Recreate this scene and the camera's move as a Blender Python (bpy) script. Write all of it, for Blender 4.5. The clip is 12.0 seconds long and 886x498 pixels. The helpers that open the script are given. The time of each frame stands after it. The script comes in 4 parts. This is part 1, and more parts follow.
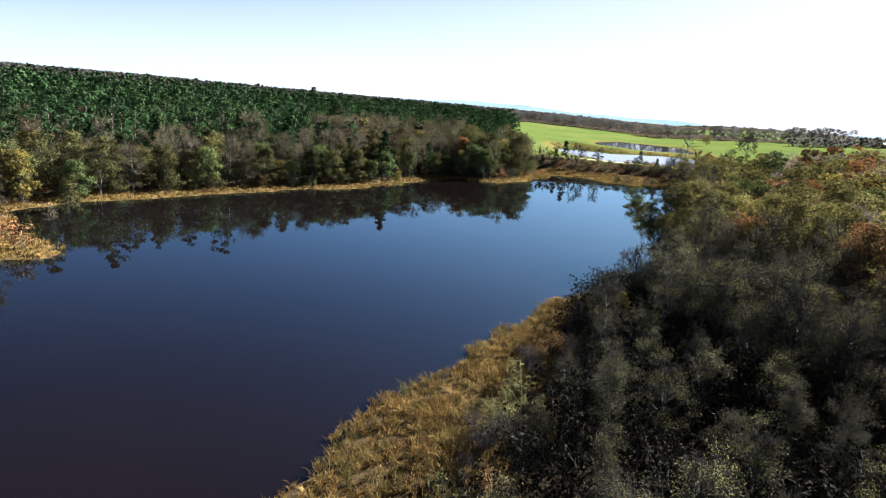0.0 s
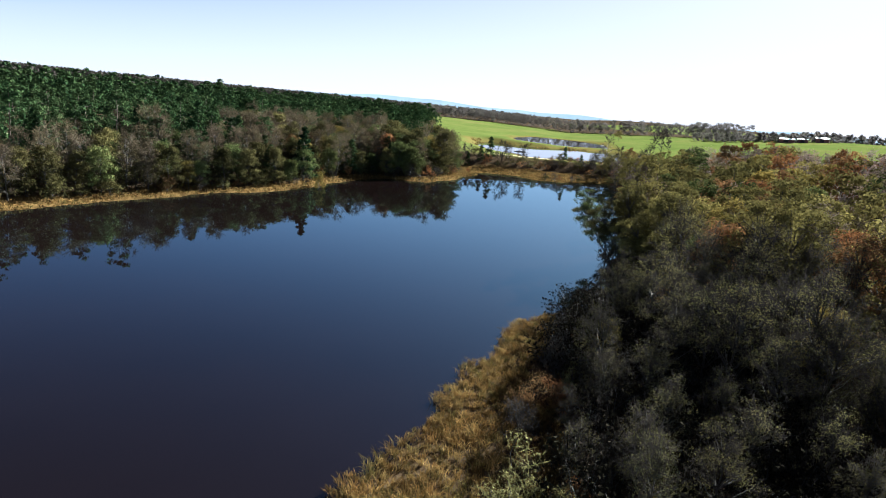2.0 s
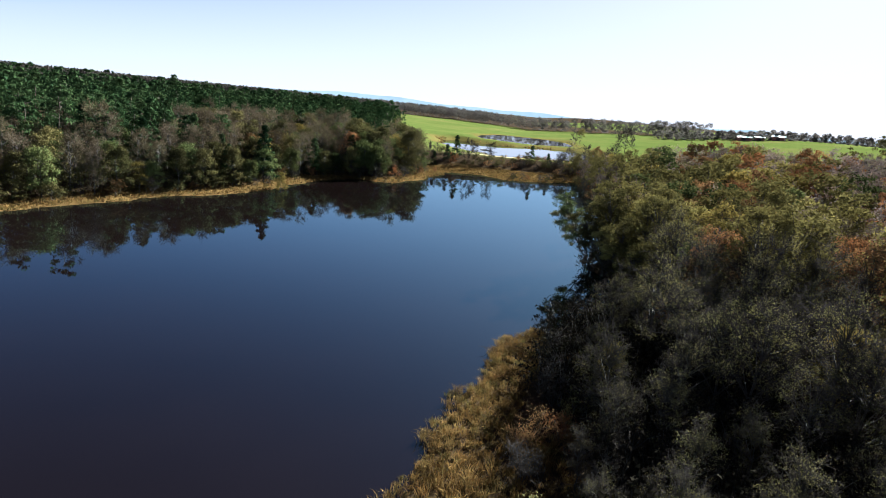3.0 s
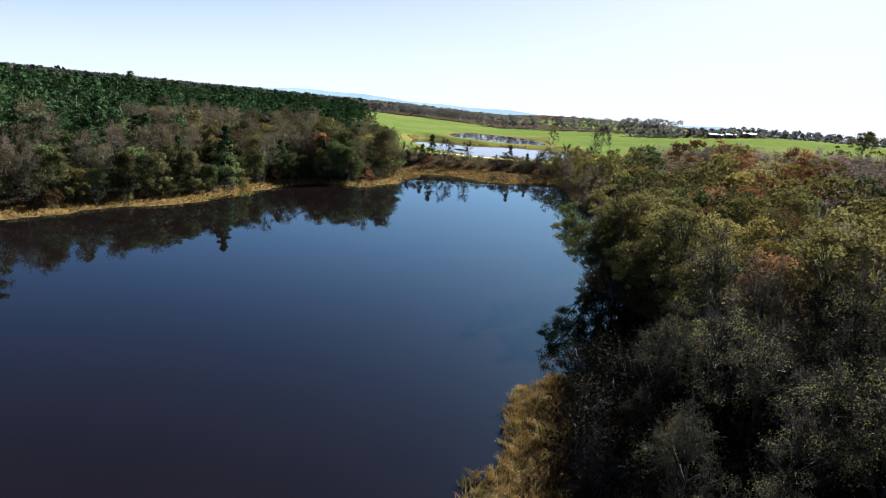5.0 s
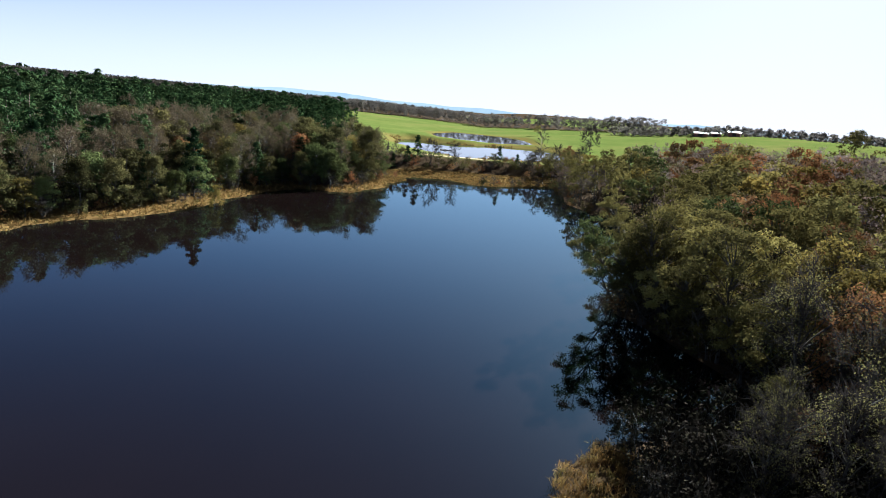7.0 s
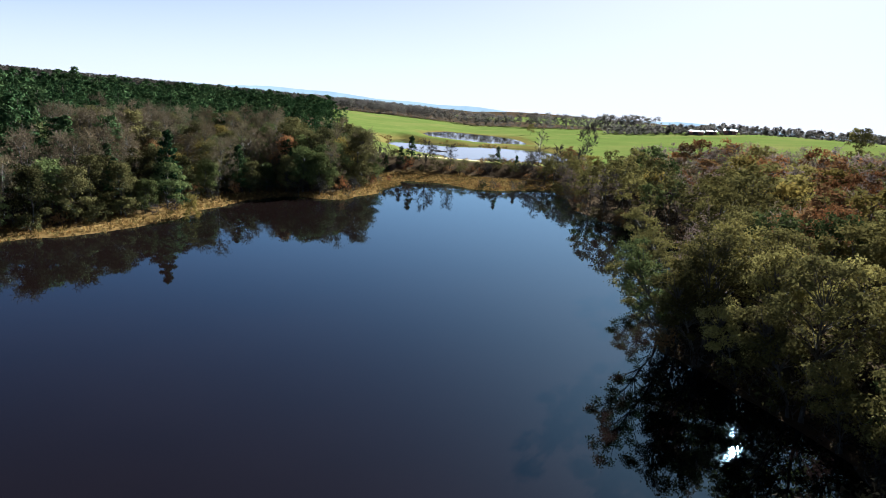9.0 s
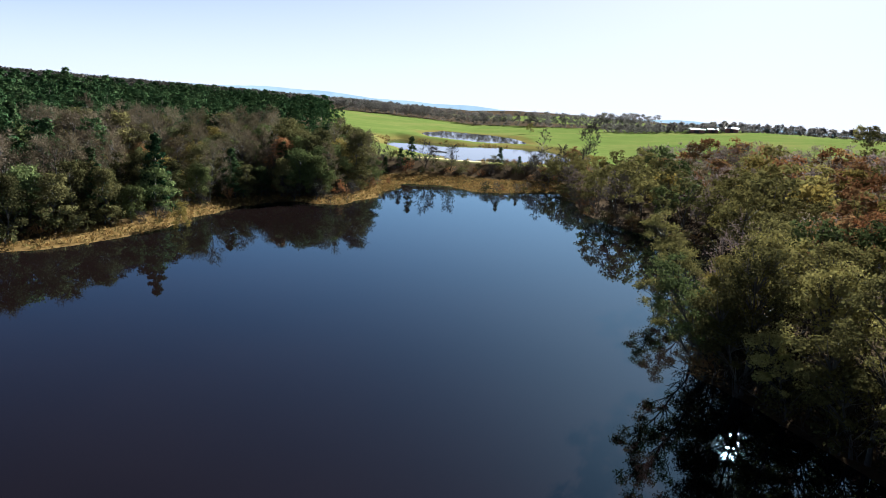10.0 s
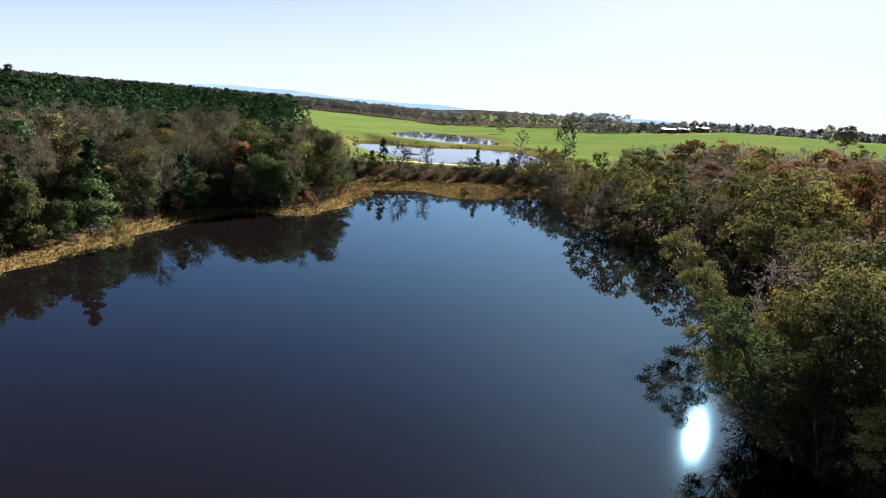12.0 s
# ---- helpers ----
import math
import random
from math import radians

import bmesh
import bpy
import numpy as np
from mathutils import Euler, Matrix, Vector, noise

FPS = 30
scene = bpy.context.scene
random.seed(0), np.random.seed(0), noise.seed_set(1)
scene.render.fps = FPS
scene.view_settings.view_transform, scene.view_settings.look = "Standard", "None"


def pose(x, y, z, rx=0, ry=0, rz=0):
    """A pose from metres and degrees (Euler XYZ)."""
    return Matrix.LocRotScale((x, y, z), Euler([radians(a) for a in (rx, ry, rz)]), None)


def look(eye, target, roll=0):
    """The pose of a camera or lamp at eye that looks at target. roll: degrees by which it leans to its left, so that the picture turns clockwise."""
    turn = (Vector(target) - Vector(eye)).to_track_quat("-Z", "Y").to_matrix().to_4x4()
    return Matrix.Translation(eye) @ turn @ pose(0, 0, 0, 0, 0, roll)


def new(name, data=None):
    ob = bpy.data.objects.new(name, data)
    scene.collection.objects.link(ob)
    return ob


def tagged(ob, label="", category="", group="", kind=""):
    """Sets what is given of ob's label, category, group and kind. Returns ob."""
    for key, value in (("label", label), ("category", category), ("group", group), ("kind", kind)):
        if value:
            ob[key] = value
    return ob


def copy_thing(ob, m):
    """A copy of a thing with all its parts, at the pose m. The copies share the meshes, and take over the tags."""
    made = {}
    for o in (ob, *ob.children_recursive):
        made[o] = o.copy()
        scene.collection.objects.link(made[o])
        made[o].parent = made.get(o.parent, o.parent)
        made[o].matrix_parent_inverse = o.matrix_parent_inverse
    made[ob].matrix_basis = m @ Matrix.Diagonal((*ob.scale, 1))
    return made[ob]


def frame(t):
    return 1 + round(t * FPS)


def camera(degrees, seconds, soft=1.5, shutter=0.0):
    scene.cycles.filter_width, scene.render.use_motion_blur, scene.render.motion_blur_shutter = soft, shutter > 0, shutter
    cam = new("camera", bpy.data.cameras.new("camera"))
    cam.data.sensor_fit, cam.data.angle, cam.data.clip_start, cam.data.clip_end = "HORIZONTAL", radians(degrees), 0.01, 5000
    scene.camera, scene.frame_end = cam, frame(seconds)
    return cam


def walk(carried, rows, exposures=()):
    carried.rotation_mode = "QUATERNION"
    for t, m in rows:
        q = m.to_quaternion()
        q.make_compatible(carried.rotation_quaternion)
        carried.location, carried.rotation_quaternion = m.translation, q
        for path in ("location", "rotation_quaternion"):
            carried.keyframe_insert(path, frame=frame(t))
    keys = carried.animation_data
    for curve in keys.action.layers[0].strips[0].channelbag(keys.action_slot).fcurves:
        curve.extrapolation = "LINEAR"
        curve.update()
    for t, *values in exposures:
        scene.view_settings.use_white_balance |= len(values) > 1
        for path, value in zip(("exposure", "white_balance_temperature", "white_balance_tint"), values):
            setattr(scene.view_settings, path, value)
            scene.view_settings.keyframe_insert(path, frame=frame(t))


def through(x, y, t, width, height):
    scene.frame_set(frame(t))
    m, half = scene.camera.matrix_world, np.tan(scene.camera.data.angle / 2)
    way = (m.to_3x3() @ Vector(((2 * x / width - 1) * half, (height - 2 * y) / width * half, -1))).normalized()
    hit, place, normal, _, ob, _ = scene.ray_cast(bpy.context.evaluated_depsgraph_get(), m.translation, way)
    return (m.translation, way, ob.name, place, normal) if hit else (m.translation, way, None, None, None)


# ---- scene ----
cam = camera(68.9, 12.0, soft=0.75)
PATH = [
    (0, (0.521, 0.378, 24.4), (0.55, 2.33, 23.967), 5.0),
    (0.5, (-0.708, 3.428, 24.36), (-0.585, 5.377, 23.928), 5.3),
    (1, (-1.697, 6.478, 24.322), (-1.529, 8.423, 23.89), 5.3),
    (1.5, (-2.468, 9.569, 24.294), (-2.24, 11.509, 23.864), 5.3),
    (2, (-3.193, 12.808, 24.269), (-2.902, 14.74, 23.842), 5.3),
    (2.5, (-3.73, 16.137, 24.261), (-3.377, 18.059, 23.836), 5.6),
    (3, (-4.119, 19.619, 24.269), (-3.712, 21.531, 23.845), 5.5),
    (5, (-4.232, 33.532, 24.33), (-3.731, 35.422, 23.907), 5.4),
    (5.5, (-4.148, 36.966, 24.319), (-3.63, 38.851, 23.897), 5.4),
    (6, (-4.049, 40.412, 24.283), (-3.514, 42.293, 23.862), 5.4),
    (6.5, (-3.912, 43.906, 24.245), (-3.363, 45.783, 23.825), 5.3),
    (7, (-3.745, 47.397, 24.197), (-3.184, 49.27, 23.776), 5.3),
    (9, (-2.685, 61.633, 24.247), (-2.09, 63.495, 23.824), 5.1),
    (9.5, (-2.352, 65.299, 24.306), (-1.754, 67.159, 23.882), 4.9),
    (10, (-2.002, 68.985, 24.342), (-1.399, 70.844, 23.917), 4.8),
    (10.5, (-1.539, 72.664, 24.373), (-0.906, 74.514, 23.951), 4.9),
    (11, (-1.072, 76.3, 24.387), (-0.42, 78.143, 23.965), 4.7),
    (11.5, (-0.602, 80.016, 24.396), (0.078, 81.85, 23.975), 4.7),
    (12, (-0.167, 83.738, 24.39), (0.531, 85.564, 23.971), 4.8),
]
walk(cam, [(t, look(eye, target, roll)) for t, eye, target, roll in PATH], exposures=[(0.0, 3.5, 5600, 5), (2.5, 3.28, 5550, 5), (12.0, 3.18, 5500, 5)])

# ---- light: low winter sun ahead and to the east, clear sky ----
SUN_AZIMUTH, SUN_HEIGHT = radians(45.0), radians(24.4)
world = bpy.data.worlds.new("sky")
scene.world = world
world.use_nodes = True
sky = world.node_tree.nodes.new("ShaderNodeTexSky")
sky.sky_type = "NISHITA"
sky.sun_disc = False
sky.sun_elevation, sky.sun_rotation = SUN_HEIGHT, SUN_AZIMUTH
sky.altitude, sky.air_density, sky.dust_density, sky.ozone_density = 600.0, 0.28, 0.3, 0.4
background = world.node_tree.nodes["Background"]
background.inputs["Strength"].default_value = 0.022 * 3
pale = world.node_tree.nodes.new("ShaderNodeHueSaturation")
pale.inputs["Saturation"].default_value, pale.inputs["Value"].default_value = 0.5, 0.45
deep = world.node_tree.nodes.new("ShaderNodeGamma")
deep.inputs["Gamma"].default_value = 2.4
world.node_tree.links.new(sky.outputs["Color"], pale.inputs["Color"])
world.node_tree.links.new(pale.outputs["Color"], deep.inputs["Color"])
share, whole, even = (world.node_tree.nodes.new("ShaderNodeVectorMath") for _ in range(3))
share.operation, whole.operation, even.operation = "DIVIDE", "ADD", "DIVIDE"
share.inputs[1].default_value, whole.inputs[1].default_value = (1.88, 1.8, 1.92), (1, 1, 1)
world.node_tree.links.new(deep.outputs["Color"], share.inputs[0])
world.node_tree.links.new(share.outputs[0], whole.inputs[0])
world.node_tree.links.new(deep.outputs["Color"], even.inputs[0])
world.node_tree.links.new(whole.outputs[0], even.inputs[1])
world.node_tree.links.new(even.outputs[0], background.inputs["Color"])

sun_way = Vector((math.sin(SUN_AZIMUTH) * math.cos(SUN_HEIGHT), math.cos(SUN_AZIMUTH) * math.cos(SUN_HEIGHT), math.sin(SUN_HEIGHT)))
sun = new("sun", bpy.data.lights.new("sun", "SUN"))
sun.data.energy, sun.data.angle, sun.data.color = 5.0, radians(0.55), (1.0, 0.93, 0.82)
sun.matrix_world = look(sun_way * 400, (0, 0, 0))


# ---- materials ----
def material(name):
    m = bpy.data.materials.new(name)
    m.use_nodes = True
    nodes, links = m.node_tree.nodes, m.node_tree.links
    return m, nodes, links, nodes["Principled BSDF"]


def ramp(nodes, links, source, colours, low=0.0, high=1.0):
    r = nodes.new("ShaderNodeValToRGB")
    n = len(colours)
    while len(r.color_ramp.elements) < n:
        r.color_ramp.elements.new(0.5)
    for i, c in enumerate(colours):
        r.color_ramp.elements[i].position = low + (high - low) * i / (n - 1)
    for i, c in enumerate(colours):
        r.color_ramp.elements[i].color = (*c, 1)
    links.new(source, r.inputs["Fac"])
    return r.outputs["Color"]


def noise_fac(nodes, links, scale, detail=4.0, rough=0.6):
    g = nodes.new("ShaderNodeNewGeometry")
    n = nodes.new("ShaderNodeTexNoise")
    n.inputs["Scale"].default_value, n.inputs["Detail"].default_value, n.inputs["Roughness"].default_value = scale, detail, rough
    links.new(g.outputs["Position"], n.inputs["Vector"])
    return n.outputs["Fac"]


def mix(nodes, links, fac, a, b, blend="MIX"):
    m = nodes.new("ShaderNodeMix")
    m.data_type, m.blend_type = "RGBA", blend
    for socket, value in ((m.inputs["Factor"], fac), (m.inputs[6], a), (m.inputs[7], b)):
        if isinstance(value, (int, float)):
            socket.default_value = value
        elif isinstance(value, tuple):
            socket.default_value = (*value, 1)
        else:
            links.new(value, socket)
    return m.outputs[2]


def bump(nodes, links, height, strength, distance, bsdf):
    b = nodes.new("ShaderNodeBump")
    b.inputs["Strength"].default_value, b.inputs["Distance"].default_value = strength, distance
    links.new(height, b.inputs["Height"])
    links.new(b.outputs["Normal"], bsdf.inputs["Normal"])


def leaf_material(name, colours, through=0.35, spread=0.5, rough=0.8):
    """Leaves or twigs: a colour for each leaf, another for each tree, some light let through."""
    m, nodes, links, bsdf = material(name)
    geometry, info, own = nodes.new("ShaderNodeNewGeometry"), nodes.new("ShaderNodeObjectInfo"), nodes.new("ShaderNodeAttribute")
    own.attribute_name = "tree"

    def number(operation, a, b=None):
        n = nodes.new("ShaderNodeMath")
        n.operation = operation
        for socket, value in zip(n.inputs, (a, b)):
            if isinstance(value, (int, float)):
                socket.default_value = value
            elif value is not None:
                links.new(value, socket)
        return n.outputs[0]

    tree = number("FRACT", number("ADD", info.outputs["Random"], own.outputs["Fac"]))
    leafwise = ramp(nodes, links, geometry.outputs["Random Per Island"], colours)
    treewise = ramp(nodes, links, tree, colours)
    shift = nodes.new("ShaderNodeHueSaturation")
    value = nodes.new("ShaderNodeMapRange")
    value.inputs["To Min"].default_value, value.inputs["To Max"].default_value = 1 - spread, 1 + spread
    links.new(number("FRACT", number("MULTIPLY", tree, 7.31)), value.inputs["Value"])
    links.new(value.outputs[0], shift.inputs["Value"])
    links.new(mix(nodes, links, 0.5, leafwise, treewise), shift.inputs["Color"])
    links.new(shift.outputs["Color"], bsdf.inputs["Base Color"])
    bsdf.inputs["Roughness"].default_value = rough
    bsdf.inputs["Specular IOR Level"].default_value = 0.0
    if through:
        t, blend = nodes.new("ShaderNodeBsdfTranslucent"), nodes.new("ShaderNodeMixShader")
        links.new(shift.outputs["Color"], t.inputs["Color"])
        blend.inputs["Fac"].default_value = through
        links.new(bsdf.outputs[0], blend.inputs[1])
        links.new(t.outputs[0], blend.inputs[2])
        links.new(blend.outputs[0], nodes["Material Output"].inputs["Surface"])
    return m


OLIVE = leaf_material("olive_leaves", [(0.036, 0.0341, 0.0144), (0.09, 0.079, 0.027), (0.157, 0.133, 0.0431), (0.0576, 0.054, 0.0216)], 0.18)
DULL_OLIVE = leaf_material("dull_olive_leaves", [(0.0216, 0.0223, 0.0101), (0.0504, 0.0475, 0.0187), (0.09, 0.0778, 0.0288), (0.0331, 0.0338, 0.0144)], 0.2)
GREEN = leaf_material("green_leaves", [(0.0323, 0.0418, 0.0171), (0.0532, 0.0665, 0.0238), (0.095, 0.101, 0.0342)], 0.18)
YELLOW = leaf_material("yellow_leaves", [(0.085, 0.0723, 0.0221), (0.162, 0.119, 0.0306), (0.0765, 0.0714, 0.0255)], 0.2)
RUST = leaf_material("rust_leaves", [(0.119, 0.051, 0.0255), (0.17, 0.0748, 0.0306), (0.136, 0.085, 0.0391), (0.0935, 0.068, 0.0306)], 0.14)
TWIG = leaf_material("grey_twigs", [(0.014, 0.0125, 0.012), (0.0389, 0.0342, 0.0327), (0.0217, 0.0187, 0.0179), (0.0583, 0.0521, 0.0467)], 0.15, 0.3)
# undergrowth of the eastern wood, its deep shade put into a near-black colour
SHADED_BRUSH = leaf_material("shaded_brush", [(0.007, 0.006, 0.005), (0.017, 0.0145, 0.0115), (0.01, 0.0105, 0.0055)], 0.05)
THIN_LEAF = leaf_material("thin_olive_leaves", [(0.0417, 0.0445, 0.0205), (0.0924, 0.0871, 0.0371), (0.148, 0.13, 0.05), (0.0575, 0.0464, 0.0333)], 0.18)
# twigs of the distant bare trees: haze put into a paler, purplish colour
HAZED_TWIG = leaf_material("hazed_twigs", [(0.11, 0.09, 0.088), (0.175, 0.142, 0.138), (0.155, 0.105, 0.082), (0.12, 0.104, 0.064)], 0.15)
BROWN_TWIG = leaf_material("brown_twigs", [(0.0436, 0.0344, 0.0253), (0.0957, 0.076, 0.0535), (0.0788, 0.0577, 0.0352), (0.0605, 0.0542, 0.0288)], 0.15)
NEEDLE = leaf_material("pine_needles", [(0.00963, 0.0216, 0.00963), (0.02, 0.038, 0.0149), (0.0418, 0.061, 0.0239)], 0.12, 0.3)
REED = leaf_material("dry_reeds", [(0.075, 0.042, 0.015), (0.16, 0.095, 0.03), (0.055, 0.032, 0.014), (0.055, 0.058, 0.019), (0.115, 0.062, 0.02), (0.2, 0.135, 0.052), (0.085, 0.07, 0.024)], 0.2, 0.45)
HILL_LEAF = leaf_material("hill_hardwood", [(0.026, 0.024, 0.022), (0.042, 0.037, 0.033), (0.032, 0.034, 0.024)], 0.2, 0.25)
FAR_LEAF = leaf_material("far_hardwood", [(0.0534, 0.0483, 0.0472), (0.073, 0.0652, 0.0607), (0.0617, 0.0551, 0.0472), (0.0449, 0.0461, 0.0337)], 0.5, 0.25)


def bark_material(name, dark, light):
    m, nodes, links, bsdf = material(name)
    fac = noise_fac(nodes, links, 3.0, 6.0)
    links.new(ramp(nodes, links, fac, [dark, light], 0.3, 0.7), bsdf.inputs["Base Color"])
    bsdf.inputs["Roughness"].default_value = 0.9
    bump(nodes, links, noise_fac(nodes, links, 14.0, 3.0), 0.5, 0.03, bsdf)
    return m


BARK = bark_material("grey_bark", (0.012, 0.0105, 0.009), (0.036, 0.031, 0.027))
PINE_BARK = bark_material("pine_bark", (0.03, 0.02, 0.015), (0.075, 0.052, 0.04))
DEAD_BARK = bark_material("weathered_wood", (0.1, 0.085, 0.075), (0.22, 0.19, 0.165))


def water_material(name, body, ripple, tint, ior):
    """Dark still water: a murky body under a mirror that strengthens towards grazing view."""
    m, nodes, links, bsdf = material(name)
    links.new(ramp(nodes, links, noise_fac(nodes, links, 0.03, 3.0), [body, tuple(c * 1.3 for c in body)], 0.35, 0.65), bsdf.inputs["Base Color"])
    bsdf.inputs["Roughness"].default_value, bsdf.inputs["Specular IOR Level"].default_value = 0.9, 0.0
    gloss, fresnel, blend = nodes.new("ShaderNodeBsdfGlossy"), nodes.new("ShaderNodeFresnel"), nodes.new("ShaderNodeMixShader")
    gloss.inputs["Color"].default_value, gloss.inputs["Roughness"].default_value = (*tint, 1), 0.02
    fresnel.inputs["IOR"].default_value = ior
    bump(nodes, links, noise_fac(nodes, links, 0.9, 3.0), ripple, 0.02, gloss)
    links.new(fresnel.outputs[0], blend.inputs["Fac"])
    links.new(bsdf.outputs[0], blend.inputs[1])
    links.new(gloss.outputs[0], blend.inputs[2])
    links.new(blend.outputs[0], nodes["Material Output"].inputs["Surface"])
    return m


WATER = water_material("lake_water", (0.0026, 0.0016, 0.0015), 0.035, (0.52, 0.8, 1.0), 1.52)
POND_WATER = water_material("pond_water", (0.006, 0.005, 0.004), 0.2, (0.9, 0.95, 1.0), 1.36)


def ground_material():
    """Leaf litter, dry shore grass, pasture and bare dirt, told apart by the painted cover of the land."""
    m, nodes, links, bsdf = material("land")
    cover = nodes.new("ShaderNodeVertexColor")
    cover.layer_name = "cover"
    split = nodes.new("ShaderNodeSeparateColor")
    links.new(cover.outputs["Color"], split.inputs["Color"])
    fine, broad, wide = noise_fac(nodes, links, 1.7, 6.0), noise_fac(nodes, links, 0.11, 4.0), noise_fac(nodes, links, 0.018, 4.0)
    litter = mix(nodes, links, broad, ramp(nodes, links, fine, [(0.014, 0.01, 0.007), (0.042, 0.029, 0.018), (0.03, 0.025, 0.013)], 0.3, 0.7), (0.028, 0.02, 0.013))
    gold = mix(nodes, links, broad, ramp(nodes, links, fine, [(0.055, 0.033, 0.013), (0.115, 0.072, 0.027), (0.08, 0.062, 0.021)], 0.3, 0.7), (0.075, 0.047, 0.017))
    fresh = ramp(nodes, links, wide, [(0.043, 0.066, 0.014), (0.058, 0.079, 0.018), (0.09, 0.088, 0.028)], 0.3, 0.7)
    field = mix(nodes, links, 0.35, fresh, ramp(nodes, links, broad, [(0.04, 0.058, 0.013), (0.088, 0.09, 0.03)], 0.3, 0.7))
    dirt = ramp(nodes, links, fine, [(0.3, 0.22, 0.14), (0.45, 0.35, 0.24)], 0.3, 0.7)
    c = mix(nodes, links, split.outputs[0], litter, field)
    c = mix(nodes, links, split.outputs[1], c, gold)
    c = mix(nodes, links, split.outputs[2], c, dirt)
    links.new(c, bsdf.inputs["Base Color"])
    bsdf.inputs["Roughness"].default_value = 0.95
    bsdf.inputs["Specular IOR Level"].default_value = 0.0
    bump(nodes, links, fine, 0.6, 0.25, bsdf)
    return m


LAND = ground_material()


def plain(name, a, b, rough, scale=2.0, metal=0.0):
    m, nodes, links, bsdf = material(name)
    links.new(ramp(nodes, links, noise_fac(nodes, links, scale, 5.0), [a, b], 0.3, 0.7), bsdf.inputs["Base Color"])
    bsdf.inputs["Roughness"].default_value, bsdf.inputs["Metallic"].default_value = rough, metal
    return m


# ---- mesh building ----
def mesh_of(name, verts, tris, mat):
    me = bpy.data.meshes.new(name)
    verts, tris = np.asarray(verts, np.float32), np.asarray(tris, np.int32)
    me.vertices.add(len(verts))
    me.vertices.foreach_set("co", verts.ravel())
    me.loops.add(tris.size)
    me.loops.foreach_set("vertex_index", tris.ravel())
    me.polygons.add(len(tris))
    me.polygons.foreach_set("loop_start", np.arange(0, tris.size, 3, dtype=np.int32))
    me.polygons.foreach_set("loop_total", np.full(len(tris), 3, np.int32))
    me.update(calc_edges=True)
    me.validate()
    me.materials.append(mat)
    return me


class Soup:
    """Triangles gathered piece by piece."""

    def __init__(self):
        self.v, self.f, self.n = [], [], 0

    def add(self, verts, tris):
        self.v.append(np.asarray(verts, float))
        self.f.append(np.asarray(tris, int) + self.n)
        self.n += len(verts)

    def arrays(self):
        return np.concatenate(self.v), np.concatenate(self.f)

    def tube(self, points, radii, sides=4):
        points = np.asarray(points, float)
        n = len(points)
        along = np.gradient(points, axis=0)
        along /= np.linalg.norm(along, axis=1)[:, None] + 1e-9
        side = np.cross(along, np.where(np.abs(along[:, 2:3]) > 0.9, [[1.0, 0, 0]], [[0, 0, 1.0]]))
        side /= np.linalg.norm(side, axis=1)[:, None] + 1e-9
        other = np.cross(along, side)
        turn = np.arange(sides) * 2 * np.pi / sides
        ring = np.cos(turn)[None, :, None] * side[:, None] + np.sin(turn)[None, :, None] * other[:, None]
        verts = (points[:, None] + ring * np.asarray(radii, float)[:, None, None]).reshape(-1, 3)
        tris = []
        for i in range(n - 1):
            for k in range(sides):
                a, b = i * sides + k, i * sides + (k + 1) % sides
                tris += [(a, b, b + sides), (a, b + sides, a + sides)]
        self.add(verts, tris)

    def leaves(self, rng, centres, size, long=1.0, outward=None, loose=0.55, cheap=False):
        """One small kinked leaf or spray at each centre, facing roughly outward."""
        n = len(centres)
        face = rng.normal(size=(n, 3)) * loose
        if outward is not None:
            face = face + outward / (np.linalg.norm(outward, axis=1)[:, None] + 1e-9)
        a = np.cross(face, rng.normal(size=(n, 3)))
        a /= np.linalg.norm(a, axis=1)[:, None] + 1e-9
        b = np.cross(face, a)
        b /= np.linalg.norm(b, axis=1)[:, None] + 1e-9
        s = (size * rng.uniform(0.55, 1.45, n))[:, None]
        a, b = a * s * long, b * s * 0.8
        if cheap:
            self.add(np.stack([centres - a, centres + b * 0.8 + a * 0.7, centres - b * 0.8 + a * 0.6], 1).reshape(-1, 3), np.arange(n)[:, None] * 3 + [[0, 1, 2]])
            return
        verts = np.stack([centres - a, centres - b * 0.7 + a * 0.1, centres + a, centres + b * 0.8 - a * 0.15], 1).reshape(-1, 3)
        base = np.arange(n)[:, None] * 4
        self.add(verts, np.concatenate([base + [[0, 1, 2]], base + [[0, 2, 3]]]))

    def twigs(self, rng, roots, ways, width):
        """Slender tapered twigs from roots along ways."""
        n = len(roots)
        side = np.cross(ways, rng.normal(size=(n, 3)))
        side *= width / (np.linalg.norm(side, axis=1)[:, None] + 1e-9)
        verts = np.stack([roots - side, roots + side, roots + ways], 1).reshape(-1, 3)
        self.add(verts, np.arange(n)[:, None] * 3 + [[0, 1, 2]])


def ball(rng, n, power=0.4):
    d = rng.normal(size=(n, 3))
    d /= np.linalg.norm(d, axis=1)[:, None]
    return d * rng.random(n)[:, None] ** power


